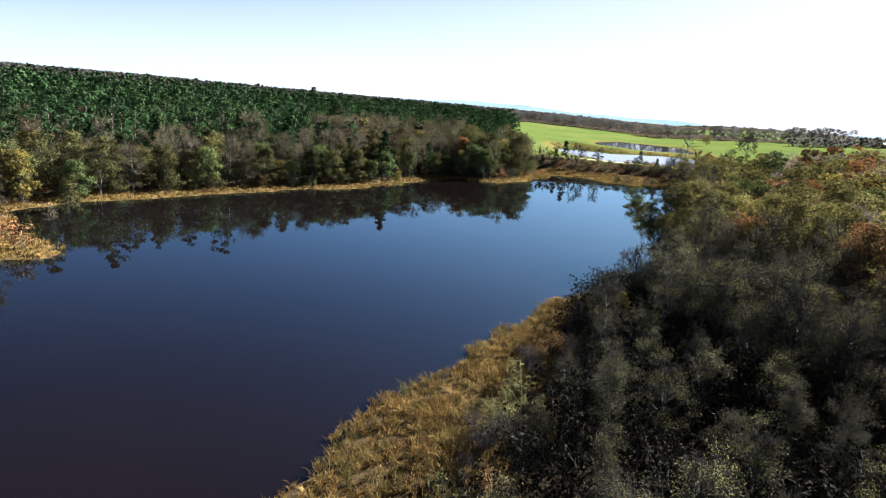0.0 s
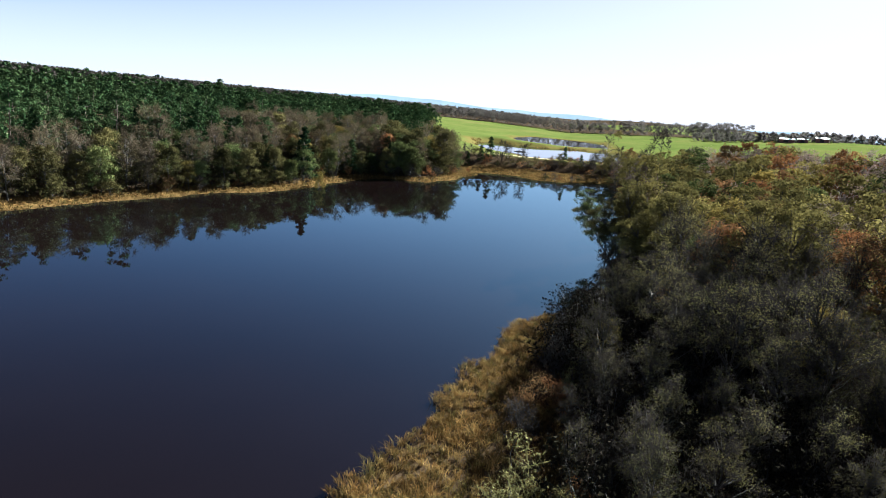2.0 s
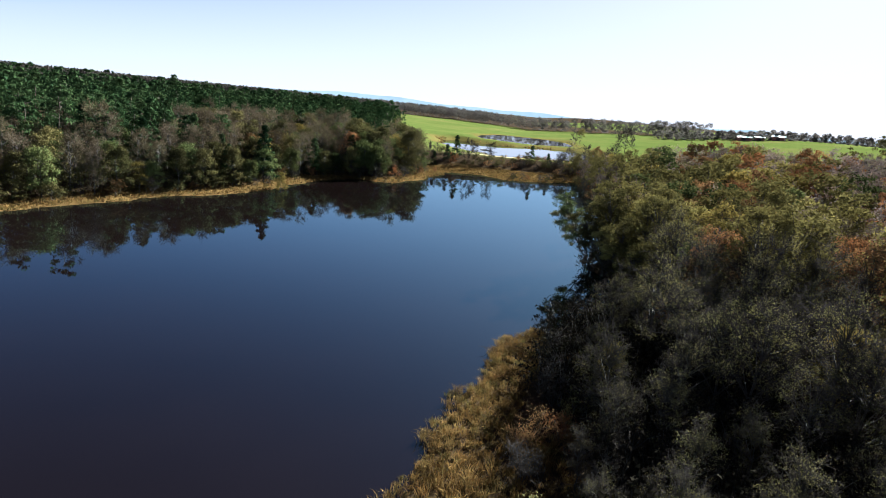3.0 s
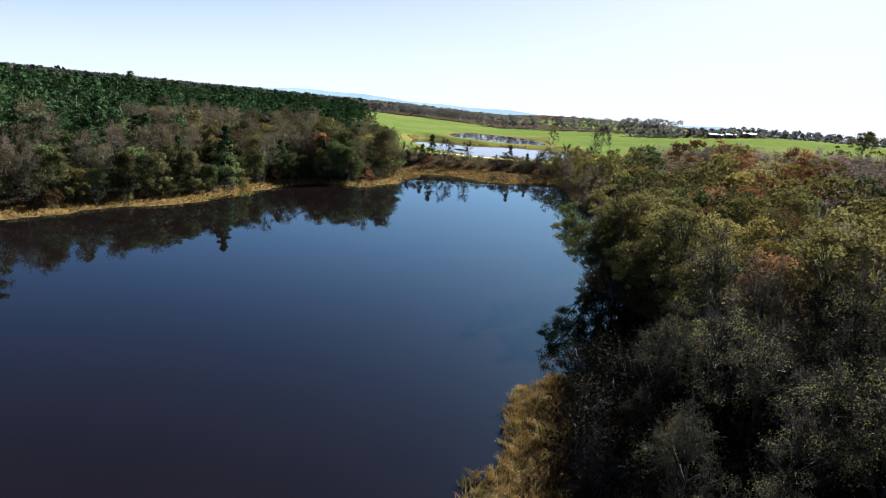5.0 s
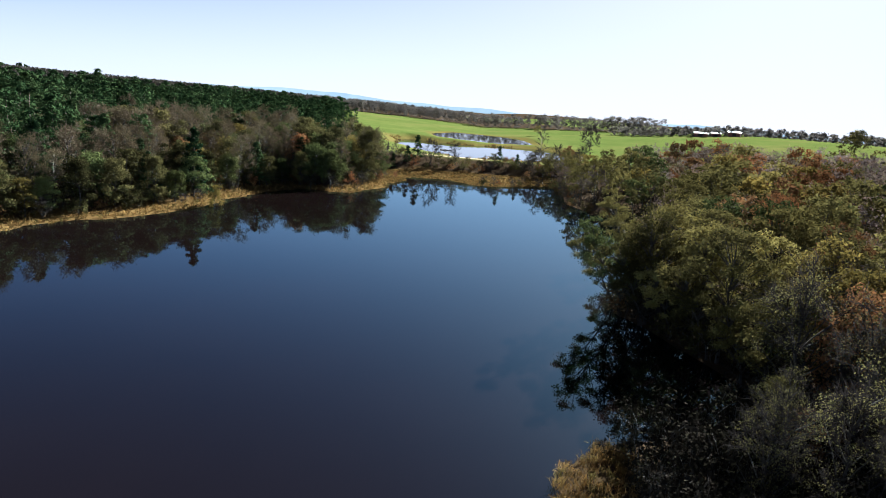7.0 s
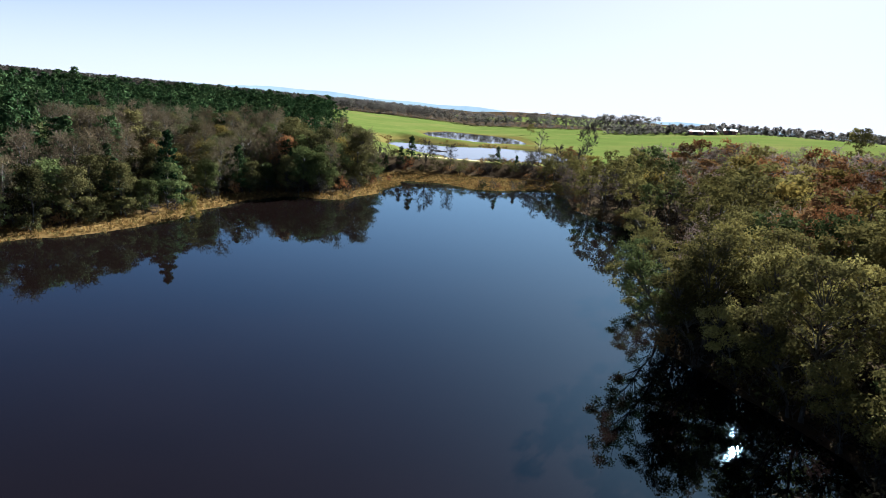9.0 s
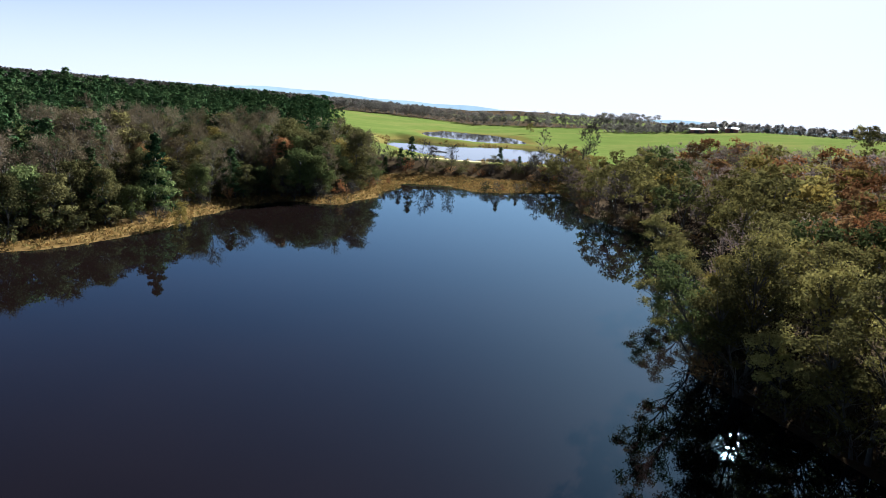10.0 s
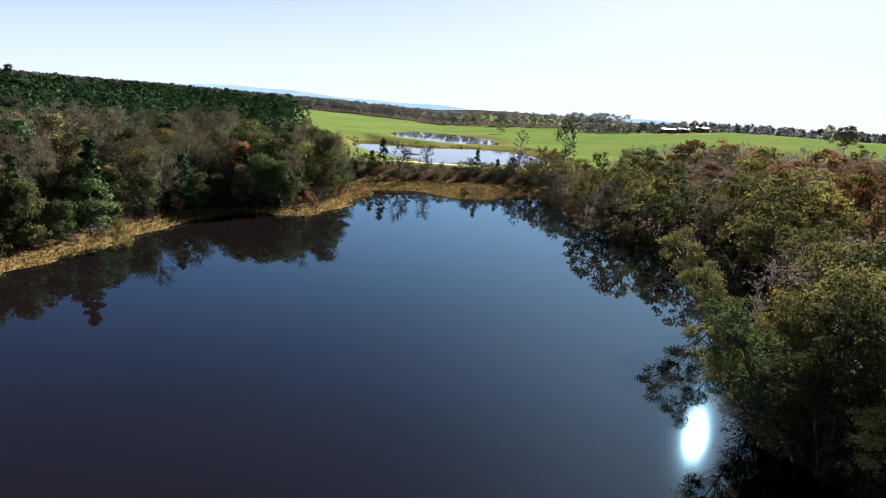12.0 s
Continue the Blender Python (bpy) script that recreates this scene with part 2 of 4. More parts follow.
def broadleaf(seed, height, radius, base, clumps, leaves, leaf, twigs, twig, width=0.03, lump=1.12, lean=0.0, stems=1, limbs=1, cheap=False, split=False, wild=0.0):
    """Trunk with limbs, and a crown of clumps of leaves and twigs round the limbs' ends. split: the twigs as a mesh of their own."""
    rng = np.random.default_rng(seed)
    wood, crown = Soup(), Soup()
    sprays = Soup() if split else crown
    tops = []
    for s in range(stems):
        a = rng.uniform(0, 6.28)
        off = np.array([math.cos(a), math.sin(a), 0]) * radius * (0.35 if stems > 1 else 0.08)
        steps = np.linspace(0, 1, 7)[:, None]
        path = steps * np.array([0, 0, height * 0.82]) + off * steps ** 1.3 + np.array([lean, 0, 0]) * steps ** 1.5
        path[1:] += rng.normal(size=(6, 3)) * [0.14, 0.14, 0.03]
        thick = height * 0.0135 * (1.0 if stems == 1 else 0.7)
        wood.tube(path, np.linspace(thick, thick * 0.22, 7) * [1.35, 1, 1, 1, 1, 1, 1], 5)
        tops.append(path)
    golden = 2.39996
    for i in range(clumps):
        path = tops[i % stems]
        t = ((i + 0.5) / clumps) ** 0.7
        az = i * golden + rng.normal() * 0.35
        reach = radius * math.sqrt(max(0.0, 1 - (t * 0.97) ** 2)) * rng.uniform(0.72 - 0.4 * wild, 1.0 + 0.15 * wild)
        if rng.random() < 0.12:
            reach *= 0.5
        z = base + (height - base) * (t * 0.93) + rng.normal() * (0.35 + 0.7 * wild)
        middle = path[min(6, int(6 * min(1.0, z / (height * 0.82))))]
        c = np.array([middle[0] + math.cos(az) * reach, middle[1] + math.sin(az) * reach, z])
        low = path[max(1, min(5, int(6 * (z - reach * 0.75) / (height * 0.82))))]
        k = np.linspace(0, 1, 4)[:, None]
        limb = low + (c - low) * k + np.array([0, 0, 1]) * (k * (1 - k)) * reach * 0.25 + rng.normal(size=(4, 3)) * 0.14 * k
        if i % limbs == 0:
            wood.tube(limb, np.linspace(height * 0.0048, 0.025, 4), 3)
        r = lump * rng.uniform(0.6, 1.45)
        n = int(leaves * r * r / (lump * lump) * rng.uniform(0.55, 1.3))
        if n:
            off = ball(rng, n, 0.5) * np.where(rng.random(n) < 0.12, 1.45, 1.0)[:, None]
            off[:, 2] = np.abs(off[:, 2]) * np.where(rng.random(n) < 0.7, 1, -1)
            away = c - np.array([middle[0], middle[1], base + (height - base) * 0.3])
            crown.leaves(rng, c + off * r * [1.05, 1.05, 0.72], leaf, 1.0, off * 1.1 + away / (np.linalg.norm(away) + 1e-9) * 0.5 + [0, 0, 0.25], cheap=cheap)
        n = int(twigs * rng.uniform(0.7, 1.3))
        if n:
            out = c - np.array([middle[0], middle[1], z - reach * 0.5 - 0.6])
            out /= np.linalg.norm(out) + 1e-9
            few = max(2, n // 9)
            ways = out * 0.6 + rng.normal(size=(few, 3)) * 0.6 + [0, 0, 0.2]
            ways *= (twig * rng.uniform(0.8, 1.5, few) / np.linalg.norm(ways, axis=1))[:, None]
            roots = c + ball(rng, few) * r * 0.35 - out * 0.5
            sprays.twigs(rng, roots, ways, width * 1.5)
            pick = rng.integers(0, few, n)
            start = roots[pick] + ways[pick] * rng.uniform(0.15, 0.95, n)[:, None]
            fine = ways[pick] / twig * 0.5 + rng.normal(size=(n, 3)) * 0.5 + [0, 0, 0.15]
            fine *= (twig * 0.55 * rng.uniform(0.5, 1.3, n) / np.linalg.norm(fine, axis=1))[:, None]
            sprays.twigs(rng, start, fine, width)
    if split:
        return wood.arrays(), crown.arrays(), sprays.arrays()
    return wood.arrays(), crown.arrays()


def conifer(seed, height, radius, base, clumps, tufts, long, taper=0.9, spray=0.26, lump=0.8, cheap=False):
    """Straight trunk and needle clumps in loose whorls."""
    rng = np.random.default_rng(seed)
    wood, crown = Soup(), Soup()
    path = np.linspace(0, 1, 6)[:, None] * [0, 0, height * 0.97] + rng.normal(size=(6, 3)) * [0.1, 0.1, 0]
    path[0] = 0
    wood.tube(path, np.linspace(height * 0.0125, 0.03, 6), 5)
    for i in range(clumps):
        t = (i + 0.5) / clumps
        reach = radius * (1 - t) ** taper * rng.uniform(0.55, 1.08) + 0.15
        az = i * 2.39996 + rng.normal() * 0.3
        c = np.array([math.cos(az) * reach, math.sin(az) * reach, base + (height - base) * t + rng.normal() * 0.25])
        root = np.array([0, 0, max(base * 0.9, c[2] - reach * 0.35)])
        if i % 2 == 0:
            wood.tube(np.linspace(root, c, 2), [0.06, 0.02], 3)
        r = lump * rng.uniform(0.7, 1.3) * (1.1 - 0.5 * t)
        n = int(tufts * rng.uniform(0.7, 1.3))
        off = ball(rng, n, 0.4)
        out = np.array([math.cos(az), math.sin(az), 0.5])
        crown.leaves(rng, c + off * r * [1.15, 1.15, 0.65], spray, long, off * 1.2 + out * 0.7 + [0, 0, 0.3], 0.4, cheap=cheap)
    off = ball(rng, tufts, 0.6)
    crown.leaves(rng, np.array([0, 0, height - 0.8]) + off * [1.1, 1.1, 0.6], spray, long, off + [0, 0, 0.5], cheap=cheap)
    return wood.arrays(), crown.arrays()


def part(name, me, parent, label=""):
    ob = new(name, me)
    ob.parent = parent
    if label:
        tagged(ob, label)
    return ob


def tree_thing(kind, wood, crown, wood_mat, crown_mat, label, category, group, twigs=None, twig_mat=None):
    thing = tagged(new(kind), label, category, group)
    if twigs:
        tagged(part("twig_haze", mesh_of("twig_haze", *twigs, twig_mat), thing, "haze of fine grey twigs"), kind="stuff")
    part("trunk", mesh_of("trunk", *wood, wood_mat), thing)
    part("crown", mesh_of("crown", *crown, crown_mat), thing)
    return thing


# ---- the plan: lake, ponds and lie of the land ----
LAKE = np.array([
    (-30, -60), (-22, -20), (-14, 15), (-7, 38), (-3, 49), (3, 58.5), (8, 67), (13, 75.5), (15, 80.5), (18.5, 84.5), (22.5, 87), (26, 87.5), (31, 86.8), (37, 88), (41, 91.5), (43, 97), (43.5, 104), (43, 111), (42, 116), (42.5, 121), (48, 126), (54, 133),
    (64, 146), (77, 160), (84, 175), (86, 190), (83, 205), (85, 222), (93, 240), (100, 264), (86, 258), (75, 254), (66, 254), (62, 266), (48, 268), (40, 252), (31, 233),
    (20, 220), (7, 222), (-3, 212), (-8, 203), (-14, 188), (-24, 175), (-33, 169), (-50, 148), (-67, 126), (-74, 112), (-64, 98), (-51, 89), (-50, 83), (-75, 76),
    (-120, 10), (-110, -50), (-60, -90)], float)
POND = np.array([(74, 422), (62, 370), (67, 333), (79, 310), (99, 310), (122, 316), (150, 345), (166, 390), (172, 424), (150, 428), (118, 414), (96, 420), (86, 438)], float)
POOL = np.array([(110, 448), (122, 530), (162, 600), (210, 570), (192, 500), (174, 452), (140, 438)], float)
POND_LEVEL, POOL_LEVEL = 5.0, 5.5


def beyond(poly, x, y):
    """Distance to a shore, minus over the water."""
    x, y = np.asarray(x, float), np.asarray(y, float)
    best, inside = np.full(x.shape, 1e9), np.zeros(x.shape, bool)
    for (ax, ay), (bx, by) in zip(poly, np.roll(poly, -1, 0)):
        dx, dy = bx - ax, by - ay
        k = np.clip(((x - ax) * dx + (y - ay) * dy) / (dx * dx + dy * dy), 0, 1)
        best = np.minimum(best, np.hypot(x - ax - k * dx, y - ay - k * dy))
        if ay != by:
            inside ^= ((ay > y) != (by > y)) & (x < ax + (y - ay) / (by - ay) * dx)
    return np.where(inside, -best, best)


def wobble(x, y, scale, seed=0.0):
    """Cheap smooth unevenness between about -1 and 1."""
    x, y = np.asarray(x) / scale, np.asarray(y) / scale
    return (np.sin(x * 1.7 + y * 0.6 + seed) + np.sin(y * 2.1 - x * 0.8 + 1.3 * seed + 1) + np.sin(x * 3.9 + 2 * seed) * np.sin(y * 3.3 + seed + 2)) / 2.6


def ease(a, b, v):
    k = np.clip((v - a) / (b - a), 0, 1)
    return k * k * (3 - 2 * k)


def shore(x, y):
    return beyond(LAKE, x, y) + 0.9 * wobble(x, y, 4.5, 2) + 0.4 * wobble(x, y, 1.7, 5)


def inland(x, y):
    """How far a place lies north-west of the lake's western shore."""
    return (np.asarray(x) + 67) * -0.763 + (np.asarray(y) - 125) * 0.647


def land(x, y):
    """Height of the ground."""
    x, y = np.asarray(x, float), np.asarray(y, float)
    u = np.maximum(inland(x, y), 0)
    h = 1.6 + 0.028 * np.minimum(u, 350) + 0.009 * np.maximum(u - 350, 0)
    e = np.maximum(x - 118 - 0.35 * np.maximum(y - 400, 0), 0)
    h = h + 0.095 * np.minimum(e, 250) + 0.012 * np.maximum(e - 250, 0)
    h = h + 0.5 * wobble(x, y, 38, 1) + 1.5 * wobble(x, y, 260, 3) * ease(600, 1200, y) + 0.15 * wobble(x, y, 6, 4)
    h = h + 3.9 * ease(278, 301, y) * (1 - ease(430, 640, y)) * ease(20, 45, x) * (1 - ease(110, 200, x))
    for poly, level in ((POND, POND_LEVEL), (POOL, POOL_LEVEL)):
        d = beyond(poly, x, y) + 1.2 * wobble(x, y, 9, 6)
        rim = level + 0.25 + (np.maximum(h, level + 0.35) - level - 0.25) * ease(0, 8, d)
        h = np.where(d < 0, level + np.maximum(d * 0.15, -1.2), rim + (h - rim) * ease(8, 26, d))
    d = shore(x, y)
    return np.where(d < 0, np.maximum(d * 0.3, -2.5), 0.12 + (h - 0.12) * ease(-1, 22, d))


def spread_axis(points):
    out = []
    for (a, b, step) in points:
        out += list(np.arange(a, b, step))
    return np.array(out + [points[-1][1]])


gx = spread_axis([(-4500, -1500, 300), (-1500, -500, 80), (-500, -130, 18), (-130, 230, 2.8), (230, 600, 12), (600, 1500, 60), (1500, 4500, 250)])
gy = spread_axis([(-3000, -500, 250), (-500, -90, 30), (-90, 20, 5), (20, 335, 2.8), (335, 640, 5), (640, 1500, 20), (1500, 4600, 120)])
mx, my = np.meshgrid(gx, gy)
mz = land(mx, my)
cols, rows = len(gx), len(gy)
idx = np.arange(cols * rows).reshape(rows, cols)
quads = np.stack([idx[:-1, :-1], idx[:-1, 1:], idx[1:, 1:], idx[1:, :-1]], -1).reshape(-1, 4)
ground_mesh = mesh_of("ground", np.stack([mx, my, mz], -1).reshape(-1, 3), np.concatenate([quads[:, [0, 1, 2]], quads[:, [0, 2, 3]]]), LAND)
ground_mesh.polygons.foreach_set("use_smooth", np.ones(len(ground_mesh.polygons), bool))


def field_edge(y):
    """East edge of the pine hill."""
    return np.where(np.asarray(y) < 330, 44 - 0.147 * (np.asarray(y) - 255), 0.1 * np.asarray(y))


def in_east_wood(x, y):
    r = np.hypot(x, y - 84) + 9 * wobble(x, y, 22, 8)
    west = np.where(y > 225, 90 + 0.62 * (y - 258) + 3 * wobble(x, y, 9, 3), 4)
    return (x > west) & (y > -70) & (r < 246) & (y < 345)


def in_far_wood(x, y):
    line = np.where(x < 200, 930 + 0 * x, 930 - 1.35 * (x - 200))
    return (y > line + 12 * wobble(x, y, 30, 2)) & (x < 410) & (x > 70)


sd = shore(mx, my)
west_belt = ease(-1, 0.5, sd) * (1 - ease(5, 9, sd + 2.5 * wobble(mx, my, 11, 3)))
marsh = ease(248, 256, my) * (1 - ease(278, 284, my + 3 * wobble(mx, my, 12, 1))) * ease(36, 46, mx) * (1 - ease(92, 104, mx))
reeds_east = ease(-1, 0.5, sd) * (1 - ease(5, 8, sd + 2 * wobble(mx, my, 8, 3))) * (my < 89) * (mx > -40) * (mx < np.where(my > 62, 13.5 + 0.55 * (my - 70), 19))
gold = np.clip(np.maximum.reduce([west_belt * ((inland(mx, my) > -16) | (mx < -40)) * (mx < 45), marsh, reeds_east * 0.15]), 0, 1)
pasture = ease(295, 304, my) * np.where(in_east_wood(mx, my), 0, 1) * ease(-6, 8, mx - field_edge(my)) * np.where(in_far_wood(mx, my), 0.0, 1)
pasture = np.maximum(pasture, ease(240, 275, np.hypot(mx, my - 84)) * ease(60, 160, mx) * (1 - 0 * mx)) * np.where(in_far_wood(mx, my), 0.0, 1) * (np.hypot(mx, my) < 1500)
pond_rim = (1 - ease(1, 12, np.minimum(beyond(POND, mx, my), beyond(POOL, mx, my)) + 4 * wobble(mx, my, 13, 2)))
gold = np.maximum(gold, pond_rim * 0.6 * (my > 300))
track = np.exp(-((my - 303 - 2 * wobble(mx, my, 30, 1)) / 1.8) ** 2) * ease(56, 66, mx) * (1 - ease(84, 92, mx))
cover = np.stack([pasture, gold, track, np.ones_like(gold)], -1).reshape(-1, 4).astype(np.float32)
layer = ground_mesh.color_attributes.new("cover", "FLOAT_COLOR", "POINT")
layer.data.foreach_set("color", cover.ravel())
ground = tagged(new("ground", ground_mesh), "rolling ground of leaf litter, dry shore grass and green pasture", "ground", kind="structure")


def water_sheet(name, poly, level, grow, mat, label):
    middle = poly.mean(0)
    out = []
    for i in range(len(poly)):
        edge = poly[(i + 1) % len(poly)] - poly[i - 1]
        n = np.array([edge[1], -edge[0]]) / (np.linalg.norm(edge) + 1e-9)
        if beyond(poly, poly[i, 0] + n[0], poly[i, 1] + n[1]) < 0:
            n = -n
        out.append(poly[i] + n * grow)
    bm = bmesh.new()
    face = bm.faces.new([bm.verts.new((p[0], p[1], level)) for p in out])
    bmesh.ops.triangulate(bm, faces=[face])
    bmesh.ops.recalc_face_normals(bm, faces=bm.faces[:])
    for f in bm.faces:
        if f.normal.z < 0:
            f.normal_flip()
    me = bpy.data.meshes.new(name)
    bm.to_mesh(me)
    bm.free()
    me.materials.append(mat)
    return tagged(new(name, me), label, "water", kind="structure")


water_sheet("water_lake", LAKE, 0.0, 2.5, WATER, "still dark lake water that mirrors sky and trees")
water_sheet("water_pond", POND, POND_LEVEL, 3.0, POND_WATER, "bright shallow pond behind the earth dam")
water_sheet("water_pool", POOL, POOL_LEVEL, 3.0, POND_WATER, "small shallow pool in the pasture")


# ---- planting ----
def scatter(rng, box, spacing, test, tries=30000):
    """Places at least spacing apart inside test."""
    x0, y0, x1, y1 = box
    px, py = rng.uniform(x0, x1, tries), rng.uniform(y0, y1, tries)
    ok = test(px, py)
    px, py = px[ok], py[ok]
    taken, out = {}, []
    for x, y in zip(px, py):
        cx, cy = int(x // spacing), int(y // spacing)
        near = any((x - a) ** 2 + (y - b) ** 2 < spacing * spacing for i in (-1, 0, 1) for j in (-1, 0, 1) for a, b in taken.get((cx + i, cy + j), ()))
        if not near:
            taken.setdefault((cx, cy), []).append((x, y))
            out.append((x, y))
    return out


def stand(protos, spots, rng, low=0.85, high=1.2, sink=0.1, size=None):
    """Puts copies of the prototype trees on the land and takes the prototypes away."""
    heights = land(*np.array(spots).T) if len(spots) else []
    for (x, y), z in zip(spots, heights):
        p = protos[rng.integers(len(protos))]
        s = rng.uniform(low, high) * (size(x, y) if size else 1.0)
        m = pose(x, y, float(z) - sink, rng.normal() * 2, rng.normal() * 2, rng.uniform(0, 360))
        copy_thing(p, m @ Matrix.Diagonal((s * rng.uniform(0.9, 1.1), s * rng.uniform(0.9, 1.1), s, 1)))
    for p in protos:
        for o in (*p.children, p):
            bpy.data.objects.remove(o)


def forest(name, protos, spots, rng, mat, label, category, low=0.85, high=1.2, sink=0.3, wood_mat=None, size=None):
    """Many trees too far off to count, as one mesh. A prototype: its crown and, if it shows, its wood."""
    soup, kinds, tints = Soup(), [], []
    heights = land(*np.array(spots).T)
    for (x, y), z in zip(spots, heights):
        a, s = rng.uniform(0, 6.28), rng.uniform(low, high) * (size(x, y) if size else 1.0)
        turn = np.array([[math.cos(a), -math.sin(a), 0], [math.sin(a), math.cos(a), 0], [0, 0, 1]])
        for k, (v, f) in enumerate(protos[rng.integers(len(protos))]):
            soup.add(v @ turn.T * s + [x, y, z - sink], f)
            kinds.append(np.full(len(f), k, np.int32))
            tints.append(np.full(len(v), rng.random(), np.float32))
    me = mesh_of(name, *soup.arrays(), mat)
    layer = me.attributes.new("tree", "FLOAT", "POINT")
    layer.data.foreach_set("value", np.concatenate(tints))
    if wood_mat:
        me.materials.append(wood_mat)
        me.polygons.foreach_set("material_index", np.concatenate(kinds))
    return tagged(new(name, me), label, category, kind="stuff")


WOOD = "trees of the eastern wood"
def near_path(x, y):
    """Distance from the stretch of shore that the drone follows."""
    return np.hypot(x + 2, y - np.clip(y, 20, 95))


east_kinds = [
    ("oak_tree", OLIVE, dict(height=14.0, radius=4.1, base=4.8, leaves=110, leaf=0.155, twigs=12, twig=1.1, width=0.016), "broad oak with thinning olive-green autumn leaves", "oak"),
    ("bare_tree", THIN_LEAF, dict(height=12.5, radius=3.3, base=3.6, leaves=74, leaf=0.072, twigs=66, twig=1.25, width=0.02), "grey hardwood with fine twigs and a few olive leaves", "tree"),
    ("elm_tree", YELLOW, dict(height=13.0, radius=3.6, base=4.5, leaves=95, leaf=0.14, twigs=16, twig=1.1, width=0.016), "elm with sparse yellow autumn leaves", "elm"),
    ("maple_tree", RUST, dict(height=13.5, radius=3.6, base=4.5, leaves=95, leaf=0.14, twigs=16, twig=1.1, width=0.016), "hardwood with rust-red autumn leaves", "tree"),
    ("green_tree", GREEN, dict(height=13.5, radius=3.8, base=4.5, leaves=115, leaf=0.155, twigs=10, twig=0.9, width=0.016), "leafy hardwood still green in autumn", "tree"),
]
rng = np.random.default_rng(11)


def bank_width(y):
    """Breadth of the reeds between the water and the eastern wood."""
    return 8.3 + 4.5 * (1 - ease(46, 72, np.asarray(y, float))) + 0.9 * wobble(0 * np.asarray(y), y, 9.0, 2)


def east_ok(x, y):
    d = shore(x, y)
    bank = np.where((y < 87) & (x < 32), bank_width(y), 0.6)
    inlet = (x < 50) & (y < 98.5) & (y > 61.5 + 1.12 * (x - 12.3))
    seen = (x < 0.8 * y + 35) | (x < 1.15 * (y - 40) + 35) | (x < 1.45 * (y - 84) + 40)
    return in_east_wood(x, y) & (inland(x, y) < -25) & (d > bank) & ~inlet & ~((np.abs(y - 122.5 - (x - 39)) < 6.5) & (x < 72) & (y > 118)) & (y > 24) & (seen | (wobble(x, y, 3.1, 7) > 0.45))


def edge_size(x, y):
    """Lower trees towards the reedy bank, and saplings where the wood thins out to the south."""
    low = 0.52 + 0.48 * float(ease(50, 66, y + 1.1 * max(0.0, x - 26)))
    return low * min(1.05, 0.5 + 0.04 * max(0.0, float(shore(x, y)) - 6.5)) if y < 86 and x < 36 else low


def shore_size(x, y):
    """Low growth where the wood runs out at the lake's far end."""
    return 1.0 - 0.36 * float(ease(205, 235, y)) * (1 - float(ease(104, 124, x - 0.35 * (y - 225))))


spots = scatter(rng, (4, 20, 70, 96), 3.7, lambda x, y: east_ok(x, y) & (y < 96) & (x < 66) & ((y + 1.1 * np.maximum(x - 26, 0) > 58) | (wobble(x, y, 2.3, 4) > 0.15)), 9000)
spots += scatter(rng, (4, 20, 250, 345), 6.0, lambda x, y: east_ok(x, y) & ((y >= 98.5) | (x >= 68.5)), 60000)


def east_mix(x, y):
    """Shares of oak, bare tree, elm, maple and green tree."""
    if near_path(x, y) < 17 and y < 75:
        return [0.0, 1.0, 0.0, 0.0, 0.0]
    if near_path(x, y) < 34 and y < 84:
        return [0.0, 1.0, 0.0, 0.0, 0.0]
    if x < 50 and y < 84:
        return [0.06, 0.8, 0.05, 0.08, 0.01] if y < 70 else [0.14, 0.68, 0.07, 0.1, 0.01]
    if y < 152 and x < 0.9 * y - 12:
        return [0.42, 0.36, 0.08, 0.09, 0.05]
    if x < 135 and y > 150 and shore(x, y) < 30:
        return [0.68, 0.14, 0.05, 0.03, 0.1]
    return [0.12, 0.64, 0.04, 0.19, 0.01]


# single trees that stand out from the canopy: kind, place, height
KEY_TREES = [(2, 49.2, 94.3, 15.0), (2, 38.3, 60.6, 9.5), (2, 20.5, 65.5, 6.6), (0, 47.0, 110.0, 14.0), (0, 44.5, 102.0, 15.0), (0, 60.5, 130.0, 14.0), (0, 47.5, 118.0, 15.0), (0, 45.5, 121.0, 12.0), (2, 44.5, 87.0, 15.0),
             (4, 89.0, 132.0, 14.0), (3, 75.0, 130.0, 14.5), (0, 68.0, 139.0, 13.5), (0, 53.0, 97.0, 15.0), (0, 51.0, 104.5, 14.0), (0, 52.0, 114.0, 14.5), (3, 60.0, 103.0, 14.5), (0, 48.0, 90.5, 13.0)]
spots = [s for s in spots if min(math.hypot(s[0] - k[1], s[1] - k[2]) for k in KEY_TREES) > 3.6]
picks = [rng.choice(5, p=east_mix(x, y)) for x, y in spots]
